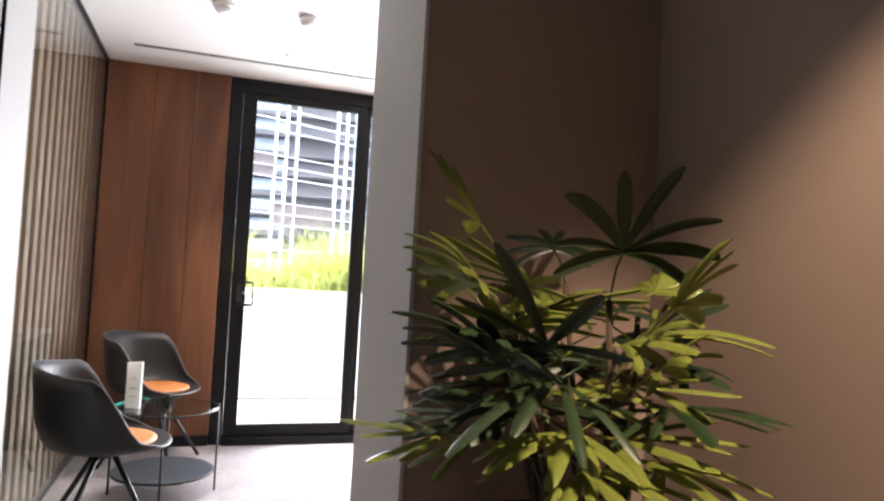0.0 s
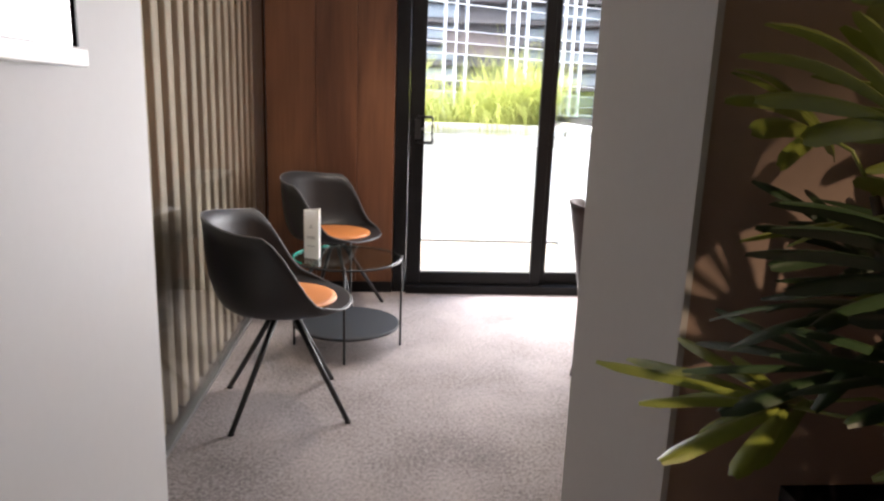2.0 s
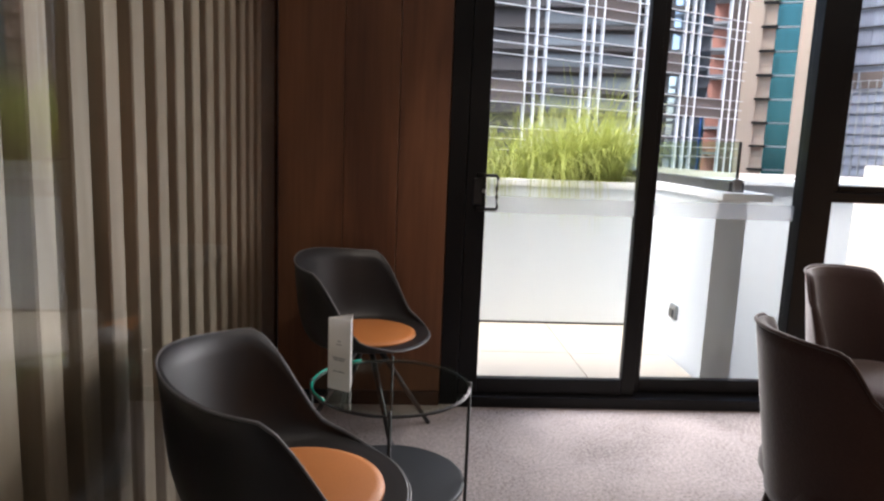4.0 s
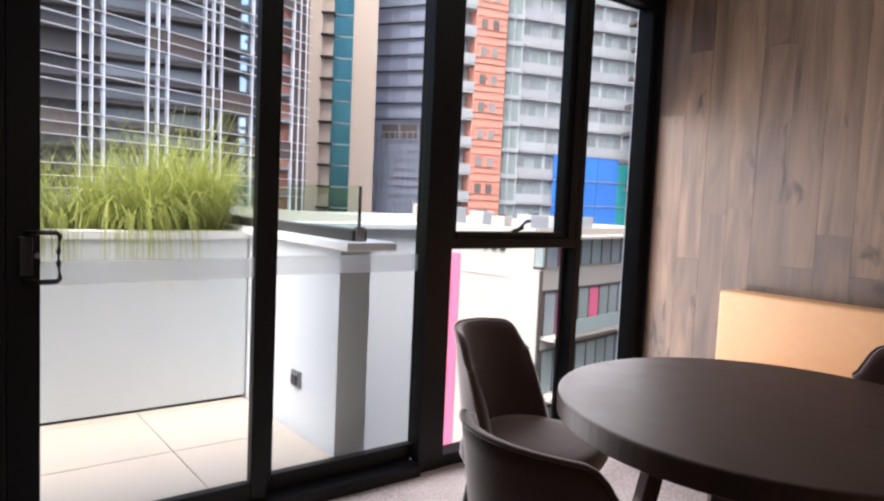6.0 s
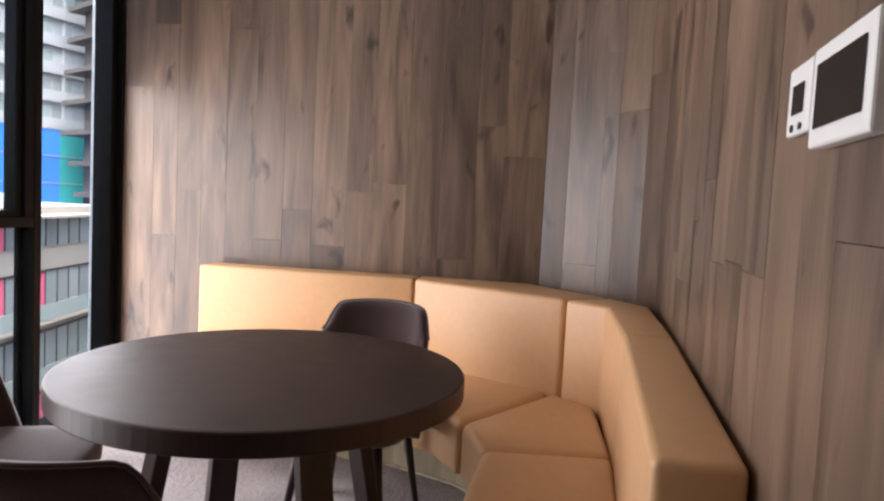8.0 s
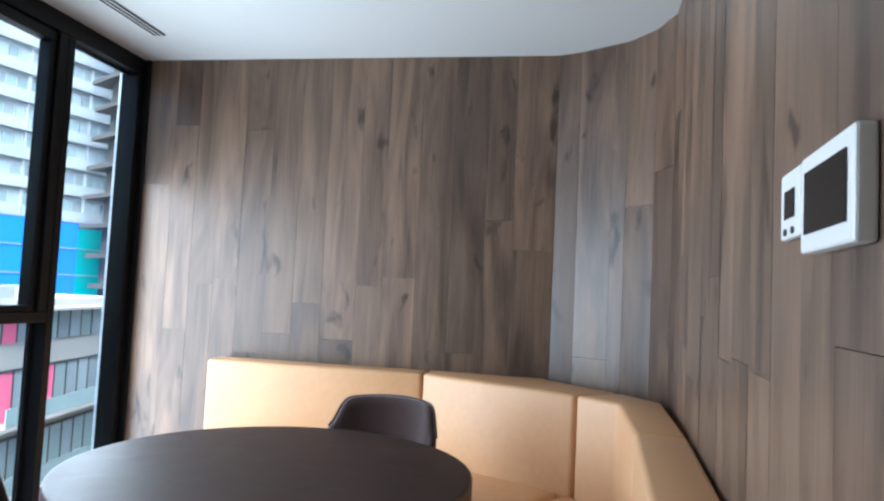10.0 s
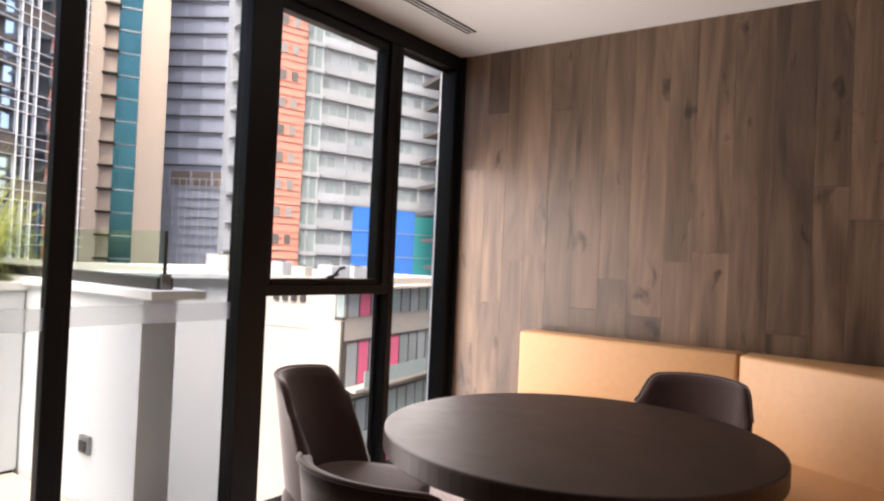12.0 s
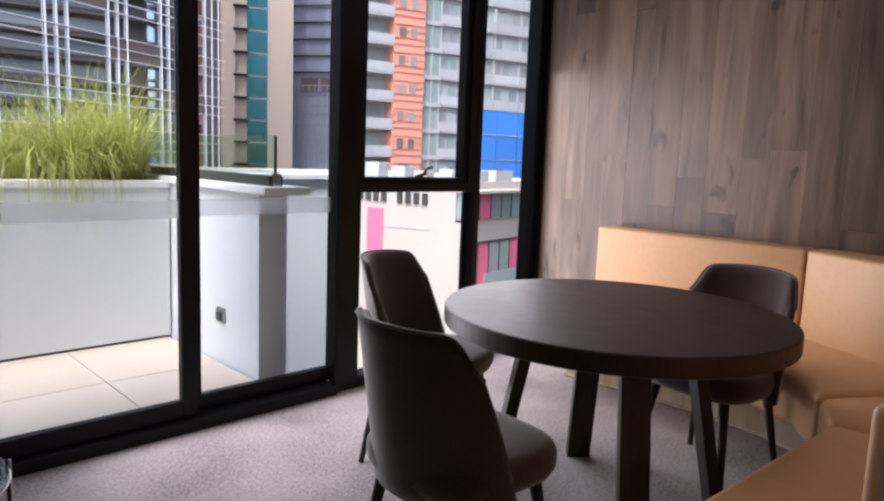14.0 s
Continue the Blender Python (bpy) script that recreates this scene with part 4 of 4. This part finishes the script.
# ---- battens behind the glass ----
batten_mesh = None
for i in range(18):
    y = -2.62 + 0.15 * i
    if y > -0.1:
        break
    if batten_mesh is None:
        bm = bmesh.new()
        bm_box(bm, -0.0945, -0.0375, 0.001, -0.045, 0.0375, CEIL - 0.001)
        bm_bevel(bm, 0.004, 1)
        batten_mesh = mesh_of("batten", bm, SLAT_WOOD)
    ob = new("batten", batten_mesh)
    ob.parent = wall_slat
    ob.location = (0, y, 0)

# ---- the city outside ----
EYE = Vector((0.55, -2.6, 1.25))


def polar(az, r):
    return EYE.x + r * math.sin(radians(az)), EYE.y + r * math.cos(radians(az))


def mirror_glass(name, color, rough=0.03, rnd=0.3):
    m = surface(name, color, rough, metal=1.0, var=0.06, scale=0.15, fine=0.6, bump=0.02, rnd=rnd)
    return m


CITY_GLASS = mirror_glass("city_glass", (0.52, 0.55, 0.60), 0.03)
TEAL_GLASS = mirror_glass("teal_glass", (0.028, 0.085, 0.10), 0.25)
BLUE_GLASS = surface("blue_glass", (0.42, 0.47, 0.58), 0.22, metal=0.2, var=0.08, scale=0.15, fine=0.6, bump=0.02, rnd=0.25)
GREEN_GLASS = surface("green_glass", (0.30, 0.36, 0.355), 0.25, metal=0.2, var=0.1, scale=0.4, bump=0, rnd=0.3)
BROWN_PANEL = surface("brown_panel", (0.16, 0.13, 0.12), 0.5, rnd=0.3)
WHITE_BAR = surface("white_bar", (0.80, 0.81, 0.82), 0.5, bump=0)
CREAM = surface("cream_cladding", (0.52, 0.43, 0.34), 0.7, var=0.08, scale=0.3, bump=0.05)
CREAM_LIGHT = surface("cream_render", (0.40, 0.365, 0.32), 0.8, var=0.06, scale=0.25, bump=0.05)
# orange cladding, paled: the haze of distance is put into its colour
ORANGE_HAZED = surface("orange_cladding_hazed", (0.60, 0.27, 0.20), 0.6, var=0.08, scale=0.4, rnd=0.1)
GREY_CONC = surface("pale_concrete", (0.36, 0.372, 0.38), 0.8, var=0.12, scale=0.4)
GREY_MID = surface("grey_panel", (0.36, 0.38, 0.40), 0.7, var=0.12, scale=0.5, rnd=0.3)
DARK_GLASS = surface("dark_window", (0.27, 0.30, 0.31), 0.4, bump=0, rnd=0.5)
BLUE_NET = surface("blue_mesh", (0.03, 0.17, 0.55), 0.8, var=0.15, scale=0.6, rnd=0.25)
GREEN_NET = surface("green_mesh", (0.02, 0.30, 0.30), 0.8, var=0.15, scale=0.6)
MAGENTA = surface("pink_panel", (0.66, 0.13, 0.23), 0.6, var=0.05, rnd=0.2)
ROOF = surface("roof_membrane", (0.42, 0.41, 0.39), 0.9, var=0.15, scale=0.5)
STREET = surface("street", (0.10, 0.10, 0.10), 0.9, var=0.3, scale=0.05)
DEEP_WINDOW = surface("deep_window", (0.22, 0.20, 0.19), 0.3, bump=0, rnd=0.9)
NEAR_BLACK = surface("dark_tower", (0.11, 0.10, 0.095), 0.7, var=0.2, scale=0.2)

bm = bmesh.new()
bmesh.ops.create_grid(bm, x_segments=1, y_segments=1, size=3000)
bmesh.ops.translate(bm, verts=bm.verts, vec=(0, 0, -34))
structure("ground", bm, STREET, "grey city ground far below", "ground")

shared = {}


def piece(name, dims, material, parent, at, label=""):
    """A box piece on shared mesh data, at a place in its parent."""
    key = (name, dims, material.name)
    if key not in shared:
        bm = bmesh.new()
        w, d, h = dims
        bm_box(bm, -w / 2, -d / 2, -h / 2, w / 2, d / 2, h / 2)
        shared[key] = mesh_of(name, bm, material)
    ob = new(name, shared[key])
    ob.parent = parent
    ob.location = at
    return ob


# curtain-wall block across the lane
NA = -25.0
D_A = 50.0
ax, ay = polar(NA, D_A)
block = thing("office_building", (ax, ay, 0), -NA, "dark mirror-glass office block with double white grid lines", "building")
box_part("body", (-60, 0.3, -34, 63, 26, 60), BROWN_PANEL, block)
S0, PS, Z0, PZ = 34.8 - 6.3 * 10, 6.3, 4.95 - 4.05 * 3, 4.05
for i in range(15):
    for j in range(9):
        s = S0 + i * PS
        z = Z0 + j * PZ
        if s + PS < 64:
            piece("glass_pane", (4.1, 0.1, 2.1), CITY_GLASS, block, (s + 4.2, 0.05, z + 2.95))
            piece("glass_pane", (2.0, 0.1, 2.1), CITY_GLASS, block, (s + 1.05, 0.05, z + 2.95))
            piece("spandrel", (6.2, 0.1, 1.8), CITY_GLASS if (i * 7 + j * 3) % 4 else BROWN_PANEL, block, (s + 3.1, 0.05, z + 0.92))
for i in range(16):
    for o in (0.0, 1.05, 2.1):
        s = S0 + i * PS + o
        if s < 63:
            piece("mullion", (0.06, 0.15, 60), WHITE_BAR, block, (s, -0.13, 10))
for j in range(12):
    for o in (0.0, 0.95, 1.9):
        piece("band", (124, 0.14, 0.058), WHITE_BAR, block, (1.0, -0.12, Z0 + j * PZ + o))

# towers that stand behind us and show in the mirror glass
nrm = Vector((math.sin(radians(NA)), math.cos(radians(NA)), 0))
foot = EYE + nrm * D_A


def mirrored(az, r):
    p = Vector((*polar(az, r), 0))
    p = p - 2 * (p - foot).dot(nrm) * nrm
    return p.x, p.y


def balcony_tower(name, label, az0, az1, r, mat, slab, top, ragged):
    mx, my = mirrored((az0 + az1) / 2, r)
    turn = math.degrees(math.atan2(foot.x - mx, foot.y - my))
    t = thing(name, (mx, my, 0), -turn + 180, label, "building")
    w = 2 * r * math.tan(radians((az1 - az0) / 2))
    box_part("body", (-w / 2, 0, -34, w / 2, 14, top), mat, t)
    rng = random.Random(3)
    z = -10
    while z < top:
        k = rng.uniform(0, ragged)
        piece("slab", (round(w + 2 * k, 1), 3.0, 0.5), slab, t, (rng.uniform(-0.5, 0.5), 0.3, z))
        for b in range(4):
            piece("window", (round(w / 7, 2), 0.3, 1.9), DARK_GLASS, t, (-w / 2 + w * (b + 0.5) / 4, -0.1, z + 1.6))
        z += 3.4
    return t


balcony_tower("apartment_tower", "dark brown apartment tower with stepped balconies", -28, 19.4, 120, NEAR_BLACK, NEAR_BLACK, 100, 3.5)
balcony_tower("apartment_tower", "slate tower with projecting pale balcony slabs", 21.2, 31, 140, GREY_MID, GREY_CONC, 110, 1.6)

# cream and teal tower
bx, by = polar(29, 110)
cream_tower = thing("cream_tower", (bx, by, 0), -29, "cream clad tower with a teal glass strip and dark fins", "building")


def at_az(az, r, mid):
    return r * math.tan(radians(az - mid))


x0, x1, x2, x3, x4 = [at_az(a, 110, 29) for a in (24.5, 27.45, 28.33, 29.94, 31.9)]
box_part("pier", (x0, 0, -34, x1, 14, 75), CREAM, cream_tower)
box_part("pier", (x1 + 0.01, 0.4, -34, x2, 14, 75), CREAM, cream_tower)
box_part("glass_strip", (x2 + 0.01, 0.8, -34, x3 - 0.01, 14, 75), TEAL_GLASS, cream_tower)
box_part("pier", (x3, 0, -34, x4, 14, 75), CREAM, cream_tower)
for k in range(22):
    z = 2.6 + 3.35 * (k - 3)
    piece("fin", (x2 - x1 + 0.5, 0.8, 0.32), BLACK_FRAME, cream_tower, ((x1 + x2) / 2, 0.1, z))
    piece("spandrel", (x3 - x2 - 0.1, 0.3, 0.22), DARK_GLASS, cream_tower, ((x3 + x2) / 2, 0.75, z))
    for q in range(3):
        piece("pane", (0.62, 0.15, 2.1), TEAL_GLASS, cream_tower, (x2 + 0.55 + q * 1.0, 0.72, z + 1.6))

# dark glass tower with sun blades
cx, cy = polar(60, 108.8)
blade_tower = thing("glass_tower", (cx, cy, 0), -60, "dark blue glass tower with horizontal sun blades", "building")
c0, c1 = at_az(31.5, 108.8, 60), at_az(40.5, 108.8, 60)
box_part("body", (c0, 0.4, -34, c1, 20, 80), BLUE_GLASS, blade_tower)
for k in range(22):
    z = 15 + 2.75 * k
    piece("blade", (c1 - c0, 0.4, 0.18), DARK_METAL, blade_tower, ((c0 + c1) / 2, 0.05, z))
    for q in range(5):
        piece("pane", (2.9, 0.1, 2.2), BLUE_GLASS, blade_tower, (c0 + 2.0 + q * 3.4, 0.34, z + 1.4))
for k in range(17):
    z = -12 + 1.55 * k
    piece("rail", (c1 - c0, 0.3, 0.14), GREY_MID, blade_tower, ((c0 + c1) / 2, 0.2, z))
for q in range(18):
    piece("mullion", (0.12, 0.25, 28), GREY_MID, blade_tower, (c0 + 0.5 + q * (c1 - c0 - 1) / 17, 0.2, -1.0))
for q in range(4):
    piece("panel", (3.2, 0.2, 2.4), BROWN_PANEL, blade_tower, (c0 + 4 + q * 3.6, 0.24, 12.9))

# orange and pale grey apartment tower
dx, dy = polar(15, 75)
apt = thing("apartment_building", (dx, dy, 0), -15, "orange clad apartment tower with pale grey balconies and site netting", "building")
FLOOR = 3.25
box_part("orange_body", (34.9, 0, -34, 39.0, 14, 70), ORANGE_HAZED, apt, "orange metal cladding")
box_part("grey_body", (39.01, 0.8, -34, 41.8, 14, 70), GREEN_GLASS, apt)
box_part("rear_body", (41.81, 1.15, -34, 74, 14, 70), GREY_CONC, apt)
box_part("left_body", (30.5, 2.0, -34, 34.89, 3.6, 70), GREY_MID, apt)
for k in range(-3, 18):
    z = 2.86 + FLOOR * k
    for s in (35.95, 37.45):
        piece("window_surround", (0.95, 0.12, 1.3), ORANGE_HAZED, apt, (s, -0.05, z))
        piece("window", (0.8, 0.12, 1.15), DEEP_WINDOW, apt, (s, -0.09, z))
    for q in range(4):
        piece("rib", (4.1, 0.14, 0.12), ORANGE_HAZED, apt, (36.95, -0.05, z - 1.3 + 0.72 * q + (0.1 if q > 1 else 0)))
    # glazed strip
    piece("floor_band", (2.8, 0.3, 0.55), GREY_CONC, apt, (40.4, 0.7, z - 1.55))
    for q in range(3):
        piece("frame_post", (0.14, 0.2, 3.2), GREY_CONC, apt, (39.2 + 1.2 * q, 0.72, z))
    # balconies on the other side of the orange shaft
    piece("slab", (4.4, 2.6, 0.3), GREY_CONC, apt, (32.7, 1.2, z - 1.55))
    piece("balustrade", (4.4, 0.1, 1.0), GREY_CONC, apt, (32.7, -0.1, z - 0.9))
    piece("window", (3.0, 0.2, 1.9), DARK_GLASS, apt, (32.7, 1.95, z - 0.2))
    # long balconies
    piece("slab", (32.0, 1.1, 0.28), GREY_CONC, apt, (58.0, 1.15, z - 1.55))
    for q in range(8):
        s = 43.6 + 4.0 * q
        rr = random.Random(k * 31 + q)
        piece("balustrade", (3.9, 0.1, 1.05), GREY_CONC if rr.random() < 0.6 else GREY_MID, apt, (s, 0.62, z - 0.88))
        for e in range(3):
            ss = s - 1.3 + 1.3 * e
            piece("window", (1.05, 0.2, 2.2), DARK_GLASS if rr.random() < 0.55 else GREEN_GLASS, apt, (ss, 1.1, z - 0.15))
        piece("party_wall", (0.25, 0.9, 2.9), GREY_CONC, apt, (s + 2.0, 1.2, z))
for q, (s, mt) in enumerate(((47.6, BLUE_NET), (50.9, BLUE_NET), (54.2, BLUE_NET), (57.4, GREEN_NET), (60.7, GREEN_NET), (64.0, GREEN_NET))):
    for e in range(7):
        piece("net_sheet", (3.2, 0.12, 3.1), mt, apt, (s, -0.9, 6.0 - 3.15 * e))
        piece("scaffold_tube", (3.2, 0.08, 0.08), GREY_CONC, apt, (s, -1.0, 7.6 - 3.15 * e))

# low cream building with rooftop plant
ex, ey = polar(46.3, 35)
low = thing("low_building", (ex, ey, 0), 10, "low cream building with green glass corner and rooftop units", "building")
box_part("body", (0.25, 0, -34, 26, 30, -0.62), CREAM_LIGHT, low)
box_part("end_wall", (0, 0.45, -34, 0.249, 30, 0.05), CREAM_LIGHT, low)
box_part("corner_wall", (0, 0.0, -34, 0.249, 0.449, -2.0), CREAM_LIGHT, low)
box_part("parapet", (0.25, 0.4, -0.619, 26, 0.7, 0.05), CREAM_LIGHT, low)
box_part("roof", (0.3, 0.71, -0.619, 26, 30, -0.25), ROOF, low)
for k in range(7):
    z = -4.35 - 3.1 * (k - 1) if k else -1.22
    hgt = 1.4 if k == 0 else 2.25
    for q in range(9):
        rr = random.Random(k * 17 + q)
        mt = MAGENTA if rr.random() < 0.2 else (GREEN_GLASS if rr.random() < 0.7 else DARK_GLASS)
        piece("window", (1.06, 0.12, hgt), mt, low, (0.85 + 1.12 * q, -0.04, z))
        piece("window_post", (0.06, 0.16, hgt), DARK_METAL, low, (0.30 + 1.12 * q, -0.06, z))
    piece("window_head", (10.4, 0.2, 0.09), DARK_METAL, low, (5.4, -0.06, z + hgt / 2 + 0.05))
    if k:
        piece("balcony_slab", (11.5, 0.9, 0.18), CREAM_LIGHT, low, (6.0, -0.4, z - 1.25))
        piece("balcony_glass", (10.5, 0.05, 0.8), GREEN_GLASS, low, (6.3, -0.82, z - 0.74))
piece("corner_window", (0.12, 0.44, 1.4), GREEN_GLASS, low, (0.19, 0.225, -1.22))
piece("corner_band", (0.3, 0.5, 0.12), DARK_METAL, low, (0.12, 0.2, -1.97))
piece("corner_post", (0.14, 0.14, 20), DARK_METAL, low, (0.02, -0.04, -12.1))
piece("roof_edge", (11.5, 1.2, 0.14), CREAM_LIGHT, low, (5.6, -0.2, -0.40))
piece("groove", (0.05, 26, 0.05), GREY_CONC, low, (-0.01, 15, -2.6))
piece("pink_banner", (0.06, 1.15, 12.0), MAGENTA, low, (-0.05, 5.95, -7.65))
for q in range(9):
    if q != 4:
        piece("sign_letter", (0.08, 0.36, 0.62), DARK_METAL, low, (-0.06, 2.45 + 0.58 * q, -0.95))


def roof_unit(x, y, w, d, h, mat):
    u = thing("rooftop_unit", (0, 0, 0), 0, "pale rooftop air conditioning unit with fan grille", "air conditioner", "rooftop units")
    u.matrix_world = low.matrix_world @ pose(x, y, -0.25)
    box_part("casing", (-w / 2, -d / 2, 0.06, w / 2, d / 2, h), mat, u, bevel=0.03)
    box_part("foot", (-w / 2 + 0.05, -d / 2 + 0.05, 0, w / 2 - 0.05, d / 2 - 0.05, 0.059), DARK_METAL, u)
    bm = bmesh.new()
    bm_lathe(bm, [(min(w, d) * 0.32, h + 0.001), (min(w, d) * 0.32, h + 0.08)], 18)
    part("fan_guard", bm, DARK_METAL, u)
    return u


bpy.context.view_layer.update()
for x, y, w, d, h, mt in ((1.4, 1.6, 1.7, 0.9, 0.95, GREY_MID), (3.6, 1.7, 1.5, 0.9, 0.9, GREY_CONC), (1.2, 5.0, 1.0, 1.0, 1.0, GREY_CONC), (1.2, 7.0, 0.9, 1.0, 1.15, GREY_CONC),
                          (1.6, 9.5, 1.2, 1.6, 1.2, CREAM_LIGHT), (6.4, 1.9, 2.0, 1.0, 0.9, GREY_CONC), (1.0, 3.4, 0.7, 0.9, 0.8, CREAM_LIGHT)):
    roof_unit(x, y, w, d, h, mt)

# ---- terrace tiles ----
tile_mesh = None
for i in range(9):
    for j in range(3):
        if tile_mesh is None:
            bm = bmesh.new()
            bm_box(bm, 0.003, 0.003, 0, 0.597, 0.597, 0.014)
            tile_mesh = mesh_of("tile", bm, TILE)
        y = 0.062 + 0.6 * j
        ob = new("tile", tile_mesh)
        ob.parent = terrace
        ob.location = (2.2 - 0.6 * (i + 1), y, 0.0365)
        if j == 2:
            ob.scale = (1, 0.12, 1)

# ---- oak planks on the curved wall ----
rng = random.Random(7)
path = [Vector((x, y, 0)) for x, y in wall_line]
run = [0.0]
for a, b in zip(path, path[1:]):
    run.append(run[-1] + (b - a).length)


def along(s):
    for k in range(len(path) - 1):
        if s <= run[k + 1] or k == len(path) - 2:
            f = (s - run[k]) / (run[k + 1] - run[k])
            return path[k].lerp(path[k + 1], f)


s = 0.0
total = run[-1]
while s < total - 0.02:
    w = rng.choice((0.145, 0.165, 0.18, 0.19))
    corner = next(r for r in run if r > s + 0.001)
    e = s + w if s + w + 0.07 < corner else corner
    if corner - s < 0.22:
        e = corner
    a, b = along(s), along(e)
    d = b - a
    width = d.length - 0.0009
    turn = math.atan2(d.y, d.x)
    parent = wall_east if e <= run[1] + 0.02 else wall_south
    zs = [0.0]
    first = rng.uniform(0.5, 1.9)
    while first < CEIL - 0.35:
        zs.append(first)
        first += rng.uniform(1.1, 2.1)
    zs.append(CEIL)
    for z0, z1 in zip(zs, zs[1:]):
        bm = bmesh.new()
        proud = rng.uniform(0.0, 0.0012)
        bm_box(bm, -width / 2, 0.0, z0 + 0.0006, width / 2, 0.0165, z1 - 0.0006)
        ob = new("plank", mesh_of("plank", bm, PLANK))
        ob.parent = parent
        ob.matrix_local = Matrix.Translation(((a.x + b.x) / 2, (a.y + b.y) / 2, 0)) @ Matrix.Rotation(turn, 4, 'Z') @ Matrix.Translation((0, proud, 0))
    s = e
